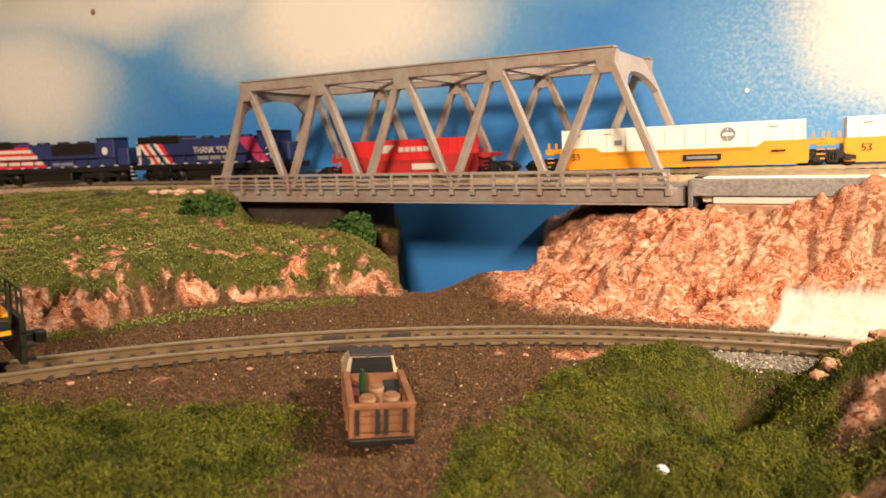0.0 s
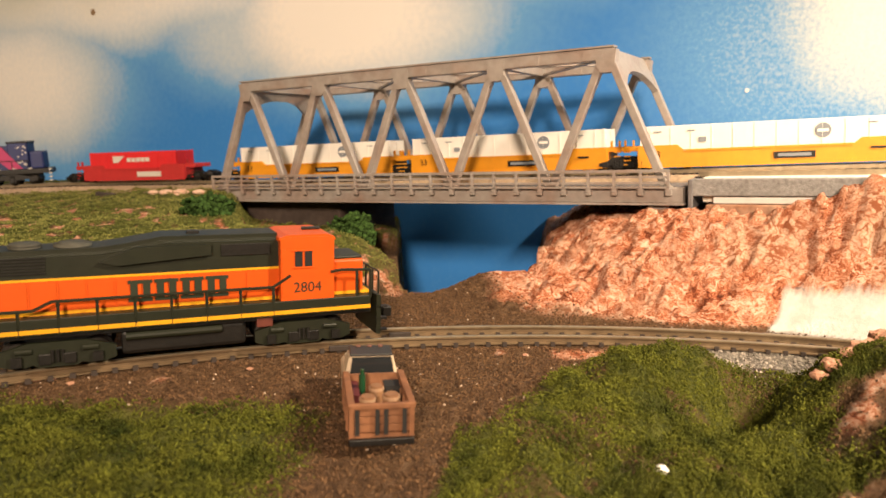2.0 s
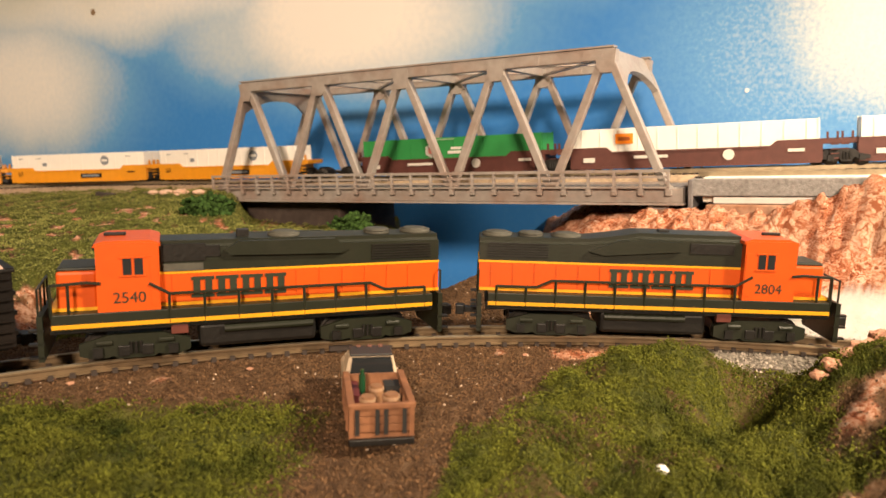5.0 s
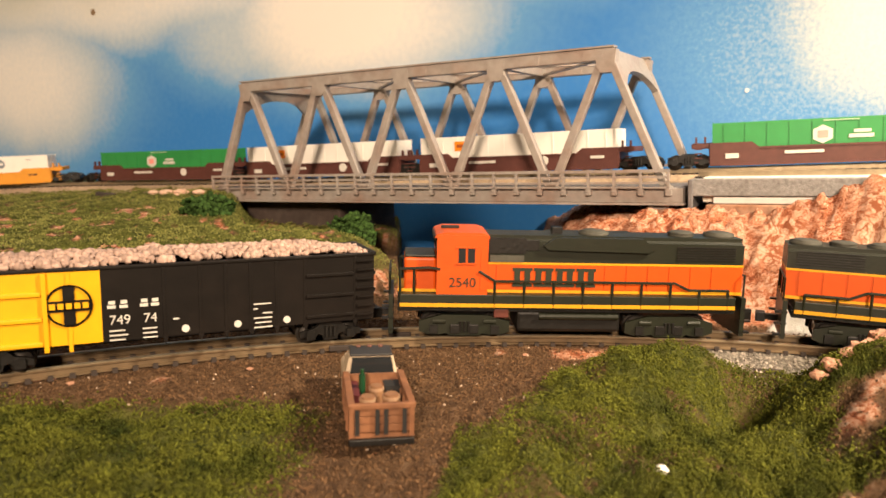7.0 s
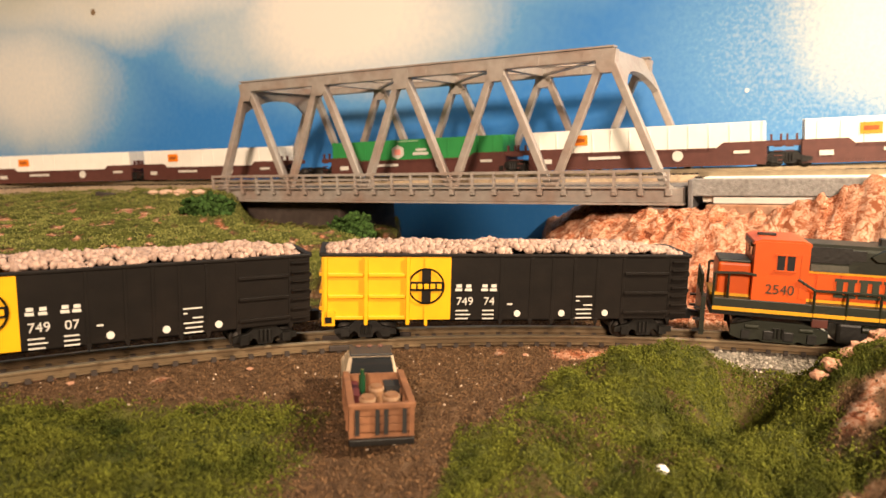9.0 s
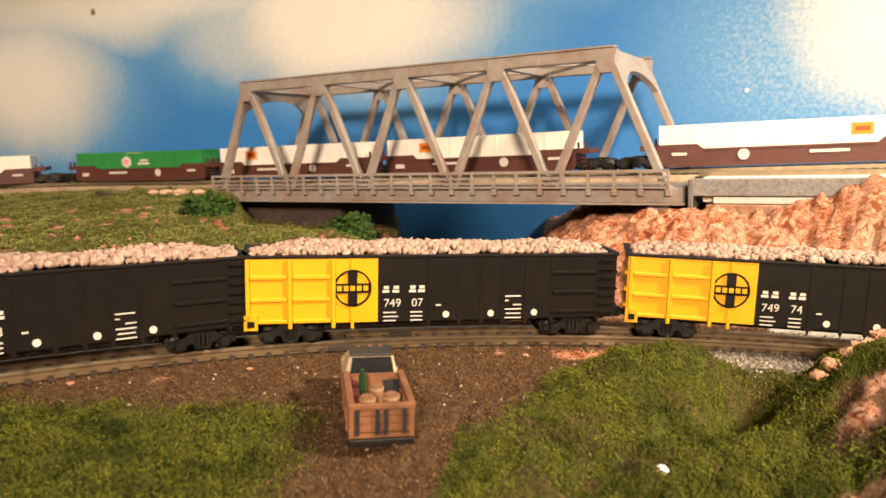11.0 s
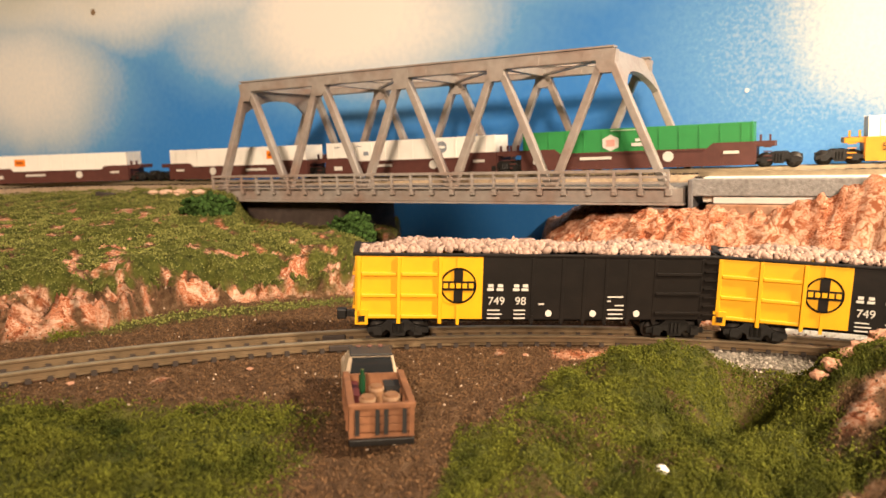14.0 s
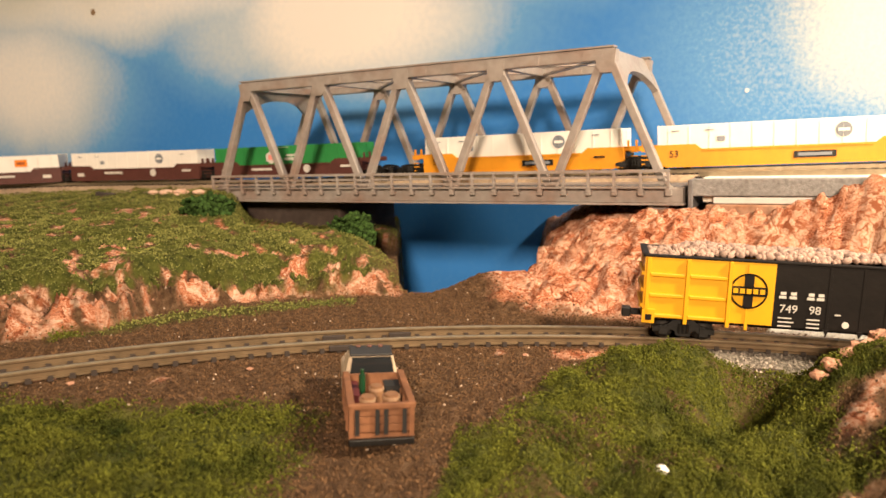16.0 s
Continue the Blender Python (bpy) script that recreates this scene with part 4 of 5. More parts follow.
def gondola(number, label):
    """High-sided gondola: yellow end panels, black body, ribs, bogies."""
    top = tagged(new("gondola_car"), label, "freight car", "near freight train")
    L, W, B, T, cut = 0.0500, 0.0090, 0.0064, 0.0242, -0.0160
    part("floor", box(-L + 0.0006, L - 0.0006, -W + 0.0006, W - 0.0006, 0.0060, 0.0072), CAR_BLACK, top)
    part("centre_sill", box(-L + 0.002, L - 0.002, -0.0022, 0.0022, 0.0040, 0.0060), CAR_BLACK, top)
    for sgn in (-1, 1):
        y0, y1 = sorted((sgn * W, sgn * (W - 0.0008)))
        yel = part("yellow_side", box(-L, cut, y0, y1, B, T - 0.0006), CAR_YELLOW, top, "bright yellow side panel")
        blk = part("black_side", box(cut, L, y0, y1, B, T - 0.0006), CAR_BLACK, top, "satin black side panel")
        yo = sorted((sgn * (W - 0.0002), sgn * (W + 0.0009)))
        part("top_rim", box(-L - 0.0004, L + 0.0004, y0 - 0.0003, y1 + 0.0003, T - 0.0008, T, bevel=0.0002), CAR_BLACK, top)
        for x in (-0.0490, -0.0385, -0.0275):
            part("rib", box(x - 0.0005, x + 0.0005, *yo, B - 0.0012, T - 0.0009, bevel=0.0001), CAR_YELLOW, yel)
        part("rib", box(-0.0226 - 0.0004, -0.0226 + 0.0004, sgn * W - 0.0003, sgn * W + 0.0003, B - 0.0016, T - 0.0009), CAR_YELLOW, yel)
        for x0, x1 in ((-0.0484, -0.0391), (-0.0379, -0.0281)):
            for z in (0.0186, 0.0128, 0.0071):
                part("rib", box(x0, x1, sgn * W - 0.0007, sgn * W + 0.0007, z - 0.0005, z + 0.0005, bevel=0.0002), CAR_YELLOW, yel)
        part("step_bracket", box(-0.0500, -0.0466, *yo, 0.0050, 0.0088), CAR_YELLOW, yel)
        part("step_opening", box(-0.0491, -0.0474, sgn * (W + 0.0010) - 0.0001, sgn * (W + 0.0010) + 0.0001, 0.0058, 0.0074), CAR_BLACK, yel, "dark step opening")
        for x in (-0.0024, 0.0058, 0.0118, 0.0178, 0.0242, 0.0315, 0.0448):
            r = part("rib", box(x - 0.0004, x + 0.0004, *sorted((sgn * (W - 0.0002), sgn * (W + 0.00014))), B - 0.0002, T - 0.0009, bevel=0.0001), CAR_BLACK, blk)
            part("pocket", prism([(x - 0.0007, B), (x + 0.0007, B), (x, B - 0.0018)], sgn * W - 0.0004, sgn * W + 0.0004), CAR_BLACK, blk)
        for z in (0.0190, 0.0136, 0.0082):
            part("rib", box(0.0318, 0.0444, sgn * W - 0.0006, sgn * W + 0.0006, z - 0.0004, z + 0.0004, bevel=0.0001), CAR_BLACK, blk)
        for j in range(7):
            z = 0.0078 + j * 0.0024
            part("ladder_rung", box(0.0452, 0.0496, sgn * (W + 0.0005) - 0.0003, sgn * (W + 0.0005) + 0.0003, z - 0.0002, z + 0.0002), CAR_BLACK, blk)
        # round emblem: ring and cross without words
        ex, ez, yy = -0.0226, 0.0156, sgn * (W + 0.0004)
        ring = bmesh.new()
        for i in range(40):
            a0, a1 = 2 * math.pi * i / 40, 2 * math.pi * (i + 1) / 40
            q = [ring.verts.new((ex + r * math.cos(a), yy + sgn * 0.0001, ez + r * math.sin(a))) for a, r in ((a0, 0.0044), (a1, 0.0044), (a1, 0.0049), (a0, 0.0049))]
            ring.faces.new(q)
        bmesh.ops.solidify(ring, geom=ring.faces[:], thickness=0.0002)
        part("emblem_ring", ring, CAR_BLACK, yel, "black emblem ring")
        cross = box(ex - 0.0012, ex + 0.0012, yy - 0.0001, yy + 0.0003, ez - 0.0044, ez + 0.0046)
        box(ex - 0.0044, ex + 0.0044, yy - 0.0001, yy + 0.00025, ez - 0.0013, ez + 0.0012, cross)
        part("emblem_cross", cross, CAR_BLACK, yel, "black emblem cross")
        for i in range(5):
            part("emblem_mark", box(ex - 0.0040 + i * 0.0017, ex - 0.0028 + i * 0.0017, yy + sgn * 0.0003, yy + sgn * 0.0005, ez - 0.0006, ez + 0.0007), CAR_YELLOW, yel, "yellow emblem block")
        # white markings
        yw = sgn * (W + 0.0002)

        def mark(x0, x1, z0, z1):
            part("marking", box(x0, x1, yw - 0.0001, yw + 0.0001, z0, z1), WHITE, blk, "white marking")

        for x in (-0.0138, -0.0112, -0.0068, -0.0044):
            mark(x - 0.0010, x + 0.0008, 0.0142, 0.0149)
            mark(x - 0.0007, x + 0.0007, 0.0152, 0.0160)
        lettering(number[:3], 0.0031, blk, WHITE, -0.0122, yw + sgn * 0.0001, 0.0104, sgn)
        lettering(number[3:], 0.0031, blk, WHITE, -0.0056, yw + sgn * 0.0001, 0.0104, sgn)
        for j in range(3):
            mark(-0.0146, -0.0112 + 0.0006 * (j % 2), 0.0087 - j * 0.0011, 0.0090 - j * 0.0011)
            mark(-0.0074, -0.0042, 0.0087 - j * 0.0011, 0.0090 - j * 0.0011)
        mark(-0.0006, 0.0008, 0.0104, 0.0108)
        for j, (a, b) in enumerate(((0, 0.0044), (0, 0.0010), (0.0022, 0.0046), (0, 0.0046), (0.0004, 0.0044), (0, 0.0046))):
            mark(0.0184 + a, 0.0184 + b, 0.0125 - j * 0.0012, 0.0128 - j * 0.0012)
        for x in (0.0022, 0.0145, 0.0267):
            part("round_plate", cyl((x, yw - 0.0001, 0.0080), (x, yw + 0.0002, 0.0080), 0.0009, seg=16), WHITE, blk, "round white plate")
    for sgn, mat in ((-1, CAR_YELLOW), (1, CAR_BLACK)):
        x0, x1 = sorted((sgn * L, sgn * (L - 0.0008)))
        end = part("end_wall", box(x0, x1, -W + 0.0008, W - 0.0008, B, T - 0.0004), mat, top)
        for z in (0.0095, 0.0140, 0.0186):
            part("rib", box(*sorted((sgn * L, sgn * (L + 0.0007))), -W + 0.0006, W - 0.0006, z - 0.0005, z + 0.0005, bevel=0.0001), mat, end)
        part("top_rim", box(*sorted((sgn * (L - 0.001), sgn * (L + 0.0006))), -W, W, T - 0.0008, T + 0.0002), CAR_BLACK, top)
        part("draft_gear", box(*sorted((sgn * (L - 0.010), sgn * (L - 0.0005))), -0.003, 0.003, 0.0042, 0.0066), CAR_BLACK, top)
        coupler(sgn * (L - 0.001), sgn, top)
    wheelset_truck("truck", -0.0385, top, 0.0108)
    wheelset_truck("truck", 0.0385, top, 0.0108)
    return top


def rubble(count, place, smin, smax, seed, faces=20):
    """Many small angular stones as one mesh; place gives points and a size factor."""
    rng = np.random.default_rng(seed)
    g = (1 + 5 ** 0.5) / 2
    base = np.array([(-1, g, 0), (1, g, 0), (-1, -g, 0), (1, -g, 0), (0, -1, g), (0, 1, g), (0, -1, -g), (0, 1, -g), (g, 0, -1), (g, 0, 1), (-g, 0, -1), (-g, 0, 1)]) / 1.9
    tris = np.array([(0, 11, 5), (0, 5, 1), (0, 1, 7), (0, 7, 10), (0, 10, 11), (1, 5, 9), (5, 11, 4), (11, 10, 2), (10, 7, 6), (7, 1, 8),
                     (3, 9, 4), (3, 4, 2), (3, 2, 6), (3, 6, 8), (3, 8, 9), (4, 9, 5), (2, 4, 11), (6, 2, 10), (8, 6, 7), (9, 8, 1)])
    if faces == 8:
        base = np.array([(1, 0, 0), (-1, 0, 0), (0, 1, 0), (0, -1, 0), (0, 0, 1), (0, 0, -1)], float)
        tris = np.array([(0, 2, 4), (2, 1, 4), (1, 3, 4), (3, 0, 4), (2, 0, 5), (1, 2, 5), (3, 1, 5), (0, 3, 5)])
    pts = place(count, rng)
    count = len(pts)
    nv = len(base)
    size = rng.uniform(smin, smax, (count, 1, 1)) * rng.uniform(0.65, 1.3, (count, 1, 3))
    v = base[None] * rng.uniform(0.7, 1.25, (count, nv, 1)) * size
    a = rng.uniform(0, 2 * np.pi, count)
    c, s = np.cos(a)[:, None], np.sin(a)[:, None]
    x, y = v[..., 0] * c - v[..., 1] * s, v[..., 0] * s + v[..., 1] * c
    v = np.stack([x, y, v[..., 2]], -1) + pts[:, None, :]
    idx = (tris[None] + (np.arange(count) * nv)[:, None, None]).reshape(-1, 3)
    me = bpy.data.meshes.new("stones")
    me.vertices.add(count * nv)
    me.vertices.foreach_set("co", v.ravel())
    me.loops.add(idx.size)
    me.loops.foreach_set("vertex_index", idx.ravel())
    me.polygons.add(len(idx))
    me.polygons.foreach_set("loop_start", np.arange(0, idx.size, 3))
    me.update(calc_edges=True)
    return me


def load_place(count, rng):
    x, y = rng.uniform(-0.0485, 0.0485, count), rng.uniform(-0.0078, 0.0078, count)
    z = 0.0238 + 0.0013 * (1 - (y / 0.008) ** 2) + 0.0011 * vnoise(x * 130 + rng.uniform(0, 50), y * 130, 3) - 0.0016 * sstep(0.036, 0.047, np.abs(x)) * rng.uniform(0.6, 1.2)
    return np.stack([x, y, z], 1)


CARS = []
for i, number in enumerate(("74974", "74907", "74998")):
    car = gondola(number, "black gondola car with yellow end panels, loaded with stone")
    me = rubble(1500, load_place, 0.0006, 0.0012, 40 + i)
    me.materials.append(STONE)
    heap = tagged(new("stone_load", me), "heaped pinkish grey stones filling the gondola", "stone load", kind="stuff")
    CARS.append((car, heap))


# ---- far train ----
CAR_AMBER = material("well_amber", (0.66, 0.27, 0.012), 0.5, 0, 0.06, 300, 0, 900, (0.55, 0.24, 0.03), 0.3, 60)
CAR_BROWN = material("well_brown", (0.085, 0.028, 0.022), 0.55, 0, 0.12, 300)
CAR_RED = material("well_red", (0.42, 0.03, 0.03), 0.5, 0, 0.08, 300)
BOX_WHITE = material("container_white", (0.78, 0.75, 0.69), 0.5, 0, 0.03, 200)
BOX_GREEN = material("container_green", (0.025, 0.22, 0.055), 0.5, 0, 0.05, 200)
BOX_RED = material("container_red", (0.60, 0.025, 0.03), 0.5, 0, 0.05, 200)
BOX_ORANGE = material("mark_orange", (0.80, 0.22, 0.01), 0.5, 0, 0.05, 200)
DISC_GREY = material("mark_grey", (0.20, 0.22, 0.25), 0.5, 0, 0.1, 200)
MARK_PINK = material("mark_pink", (0.75, 0.28, 0.24), 0.5, 0, 0.1, 200)
LOCO_BLUE = material("loco_blue", (0.021, 0.030, 0.115), 0.45, 0, 0.08, 200)
FLAG_RED = material("flag_red", (0.60, 0.02, 0.03), 0.5, 0, 0.05, 200)
MAGENTA = material("loco_crimson", (0.38, 0.03, 0.12), 0.5, 0, 0.05, 200)
UNIT, BOXL = 0.1120, 0.0974


def well_car(mat, label, length=BOXL, red=False):
    top = tagged(new("well_car"), label, "freight car", "far container train")
    h = length / 2 + 0.0012
    W = 0.0084
    for sgn in (-1, 1):
        y = sorted((sgn * W, sgn * (W - 0.0008)))
        side = part("side_wall", prism([(-h, 0.0012), (h, 0.0012), (h, 0.0104), (h - 0.016, 0.0104), (h - 0.0185, 0.0083), (-h + 0.0185, 0.0083), (-h + 0.016, 0.0104), (-h, 0.0104)], *y), mat, top)
        part("side_sill", box(-h + 0.004, h - 0.004, *sorted((sgn * (W - 0.0002), sgn * (W + 0.0006))), 0.0010, 0.0020), mat, side)
        part("top_rail", box(-h + 0.019, h - 0.019, *sorted((sgn * (W - 0.0002), sgn * (W + 0.0004))), 0.0076, 0.0084), mat, side)
        yy = sgn * (W + 0.0003)
        if mat is CAR_AMBER:
            lettering("53", 0.0040, side, BLACK, -h + 0.0075, yy, 0.0052, sgn)
            part("nameplate", box(0.003, 0.018, yy - 0.0002, yy + 0.0002, 0.0034, 0.0060), BLACK, side, "dark plate with pale marks")
            part("nameplate_mark", box(0.0045, 0.0165, yy - 0.0003, yy + 0.0003, 0.0041, 0.0053), DISC_GREY, side)
            part("marking", box(h - 0.013, h - 0.008, yy - 0.0002, yy + 0.0002, 0.0060, 0.0068), BLACK, side)
        elif mat is CAR_BROWN:
            part("marking", cyl((0.016, yy - 0.0002, 0.0055), (0.016, yy + 0.0002, 0.0055), 0.0022, seg=20), WHITE, side, "pale round mark")
            part("marking", box(-0.022, -0.008, yy - 0.0002, yy + 0.0002, 0.0052, 0.0064), WHITE, side, "pale bar of lettering")
            part("marking", box(-h + 0.006, -h + 0.011, yy - 0.0002, yy + 0.0002, 0.0040, 0.0060), WHITE, side, "pale mark")
            part("marking", box(h - 0.012, h - 0.006, yy - 0.0002, yy + 0.0002, 0.0058, 0.0070), WHITE, side, "pale mark")
        else:
            part("marking", box(0.004, 0.022, yy - 0.0002, yy + 0.0002, 0.0032, 0.0062), WHITE, side, "pale lettering bar")
    part("well_floor", box(-h, h, -W + 0.001, W - 0.001, 0.0010, 0.0018), BLACK, top)
    for sgn in (-1, 1):
        x = sgn * h
        end = part("end_platform", box(*sorted((x - sgn * 0.001, x + sgn * 0.0072)), -W + 0.0012, W - 0.0012, 0.0082, 0.0104, bevel=0.0003), mat, top)
        part("end_bulkhead", box(*sorted((x - sgn * 0.0008, x + sgn * 0.0004)), -W + 0.001, W - 0.001, 0.0020, 0.0104), mat, top)
        part("hand_brake", box(*sorted((x + sgn * 0.0050, x + sgn * 0.0058)), -0.0075, -0.0065, 0.0104, 0.0130), mat, end)
        part("hand_brake", box(*sorted((x + sgn * 0.0015, x + sgn * 0.0023)), -0.0075, -0.0065, 0.0104, 0.0130), mat, end)
        lad = bmesh.new()
        for j in range(4):
            box(*sorted((x + sgn * 0.0030, x + sgn * 0.0060)), -W + 0.0006, -W + 0.0012, 0.0024 + j * 0.0018, 0.0029 + j * 0.0018, lad)
        part("ladder", lad, mat, end)
        wheelset_truck("truck", x + sgn * 0.0086, top, 0.0108, 0.0026, 2, 0.0060, 0.0066)
    return top


def container(mat, marks, label, length=BOXL):
    top = tagged(new("shipping_container"), label, "container", "far containers")
    h, W, b, t = length / 2, 0.0076, 0.0020, 0.0183
    part("shell", box(-h, h, -W, W, b, t, bevel=0.0002), mat, top)
    for x in (-h, h):
        for y in (-W, W):
            part("corner_post", box(x - 0.0003, x + 0.0003, y - 0.0002, y + 0.0002, b, t + 0.0002), mat, top)
    part("door", box(h + 0.0001, h + 0.0004, -W + 0.0008, -0.0002, b + 0.001, t - 0.001), mat, top)
    part("door", box(h + 0.0001, h + 0.0004, 0.0002, W - 0.0008, b + 0.001, t - 0.001), mat, top)
    for sgn in (-1, 1):
        y = sgn * (W + 0.00015)
        for j in range(12):
            x = -h + (j + 0.5) * length / 12
            part("panel_seam", box(x - 0.00012, x + 0.00012, y - 0.0001, y - sgn * 0.0001, b + 0.001, t - 0.0008), mat, top)
        if marks == "disc":
            c = part("round_mark", cyl((0.0205, y - 0.0001, 0.0137), (0.0205, y + 0.0002, 0.0137), 0.0029, seg=24), DISC_GREY, top, "grey round emblem")
            part("mark_bar", box(0.0185, 0.0225, y + sgn * 0.0002 - 0.0001, y + sgn * 0.0002 + 0.0001, 0.0131, 0.0143), BOX_WHITE, c)
            part("small_mark", box(-0.0255, -0.0225, y - 0.0002, y + 0.0002, 0.0112, 0.0132), DISC_GREY, top, "small grey label")
            for q in (-0.0435, -0.030, 0.036):
                part("small_mark", box(q, q + 0.0032, y - 0.0002, y + 0.0002, 0.0158, 0.0162), DISC_GREY, top)
        elif marks == "square":
            s = part("square_mark", box(-0.030, -0.0225, y - 0.0002, y + 0.0002, 0.0116, 0.0160), BOX_ORANGE, top, "orange square emblem")
            part("mark_bar", box(-0.0288, -0.0237, y + sgn * 0.0002 - 0.0001, y + sgn * 0.0002 + 0.0001, 0.0130, 0.0146), material("mark_brown", (0.3, 0.07, 0.01)), s)
        elif marks == "hex":
            hx = part("hexagon_mark", prism([(-0.0085 + 0.0040 * math.cos(a), 0.0122 + 0.0036 * math.sin(a)) for a in [math.pi / 6 + k * math.pi / 3 for k in range(6)]], y - 0.0002, y + 0.0002), WHITE, top, "white hexagon emblem")
            part("mark_bar", box(-0.0103, -0.0067, y + sgn * 0.0003 - 0.0001, y + sgn * 0.0003 + 0.0001, 0.0108, 0.0136), MARK_PINK, hx)
            part("lettering_bar", box(0.0005, 0.0090, y - 0.0002, y + 0.0002, 0.0104, 0.0118), WHITE, top, "white lettering bar")
            part("lettering_bar", box(0.0022, 0.0080, y - 0.0002, y + 0.0002, 0.0124, 0.0136), WHITE, top, "white lettering bar")
            part("lettering_bar", box(-0.0085, 0.0040, y - 0.0002, y + 0.0002, 0.0172, 0.0177), material("pale_green", (0.30, 0.45, 0.28)), top)
        elif marks == "bars":
            part("mark_blade", prism([(-0.0150, 0.0118), (-0.0110, 0.0118), (-0.0060, 0.0158), (-0.0150, 0.0158)], y - 0.0002, y + 0.0002), WHITE, top, "white wedge emblem")
            for q in range(5):
                part("lettering_bar", box(-0.004 + q * 0.0036, -0.0012 + q * 0.0036, y - 0.0002, y + 0.0002, 0.0122, 0.0146), WHITE, top, "white lettering bar")
    return top


AMBER_CAR = well_car(CAR_AMBER, "amber yellow well car carrying one container")
BROWN_CAR = well_car(CAR_BROWN, "dark brown well car carrying one container")
RED_CAR = well_car(CAR_RED, "red well car carrying a red container", 0.0760)
BOX_DISC = container(BOX_WHITE, "disc", "white shipping container with a grey round emblem")
BOX_SQ = container(BOX_WHITE, "square", "white shipping container with an orange square emblem")
BOX_HEX = container(BOX_GREEN, "hex", "green shipping container with a white hexagon emblem")
BOX_BARS = container(BOX_RED, "bars", "red shipping container with white lettering bars", 0.0665)


def blue_loco(label, style):
    """Six-axle locomotive in dark blue with flag stripes; cab towards +x."""
    top = tagged(new("diesel_locomotive"), label, "locomotive", "far container train")
    W = 0.0066
    part("underframe", box(-0.0590, 0.0590, -0.0088, 0.0088, 0.0058, 0.0084, bevel=0.0003), BLACK, top)
    hood = part("hood", prism([(-0.0560, 0.0084), (0.0360, 0.0084), (0.0360, 0.0212), (-0.0180, 0.0208), (-0.0200, 0.0216), (-0.0540, 0.0216), (-0.0560, 0.0190)], -W, W), LOCO_BLUE, top, "dark blue hood")
    part("cab", box(0.0362, 0.0478, -0.0084, 0.0084, 0.0084, 0.0224, bevel=0.0006), LOCO_BLUE, top, "dark blue cab")
    part("cab_roof", box(0.0355, 0.0484, -0.0080, 0.0080, 0.0222, 0.0234, bevel=0.0005), BLACK, top)
    part("nose", box(0.0478, 0.0560, -0.0062, 0.0062, 0.0084, 0.0178, bevel=0.0010), LOCO_BLUE, top)
    part("radiator", box(-0.0545, -0.0215, -W - 0.0008, W + 0.0008, 0.0190, 0.0226, bevel=0.0004), BLACK, hood, "black radiator housing")
    for x in (-0.046, -0.034, -0.006, 0.008, 0.022):
        part("roof_fan", cyl((x, 0, 0.0205), (x, 0, 0.0232 if x < -0.02 else 0.0220), 0.0036, seg=20), BLACK, hood)
    for sgn in (-1, 1):
        y = sgn * (W + 0.00015)
        if style == "flag":
            for j in range(7):
                z = 0.0088 + j * 0.0016
                part("flag_stripe", box(-0.0550, -0.0010 - 0.0018 * j, y - 0.0002, y + 0.0002, z, z + 0.0016), FLAG_RED if j % 2 == 0 else WHITE, hood, "painted flag stripe")
            part("flag_field", box(-0.0552, -0.0420, y + sgn * 0.0001 - 0.0002, y + sgn * 0.0001 + 0.0002, 0.0090, 0.0140), LOCO_BLUE, hood)
            part("grille", box(0.0040, 0.0340, y - 0.0003, y + 0.0003, 0.0150, 0.0208), BLACK, hood)
            part("lettering_bar", box(0.0040, 0.0180, y - 0.0002, y + 0.0002, 0.0096, 0.0110), DISC_GREY, hood)
            part("round_mark", cyl((0.0415, sgn * 0.0084, 0.0165), (0.0415, sgn * 0.0087, 0.0165), 0.0020, seg=16), WHITE, hood, "pale round emblem")
        else:
            for j, mat in enumerate((WHITE, FLAG_RED, WHITE, LOCO_BLUE, WHITE, FLAG_RED)):
                x = -0.0560 + j * 0.0030
                part("flag_stripe", prism([(x, 0.0206), (x + 0.0030, 0.0206), (x + 0.0145, 0.0088), (x + 0.0115, 0.0088)], y - 0.0002, y + 0.0002), mat, hood, "slanted painted stripe")
            part("flag_stripe", box(-0.0560, -0.0530, y - 0.0003, y + 0.0003, 0.0088, 0.0180), WHITE, hood)
            lettering("THANK YOU", 0.0046, hood, WHITE, 0.0020, y + sgn * 0.0003, 0.0136, sgn)
            part("lettering_bar", box(-0.0090, 0.0190, y - 0.0002, y + 0.0002, 0.0104, 0.0124), DISC_GREY, hood, "pale lettering bar")
            part("crimson_panel", prism([(0.0215, 0.0206), (0.0330, 0.0206), (0.0440, 0.0088), (0.0360, 0.0088)], y - 0.0002, sgn * 0.0087), MAGENTA, hood, "crimson slanted panel")
            rng = random.Random(5)
            for j in range(16):
                a, b = rng.uniform(0.042, 0.0470), rng.uniform(0.0095, 0.0215)
                part("star", cyl((a, sgn * 0.0083, b), (a, sgn * 0.0087, b), 0.0005, seg=5), WHITE, hood)
        for j in range(12):
            x = -0.0540 + j * 0.0092
            part("railing_post", cyl((x, sgn * 0.0086, 0.0080), (x, sgn * 0.0086, 0.0132), 0.0003, seg=6), BLACK, top)
            part("step_light", box(x, x + 0.0022, sgn * 0.0088 - 0.0002, sgn * 0.0088 + 0.0002, 0.0086, 0.0091), WHITE, top)
        part("handrail", cyl((-0.0540, sgn * 0.0086, 0.0130), (0.0480, sgn * 0.0086, 0.0130), 0.0003, seg=6), BLACK, top)
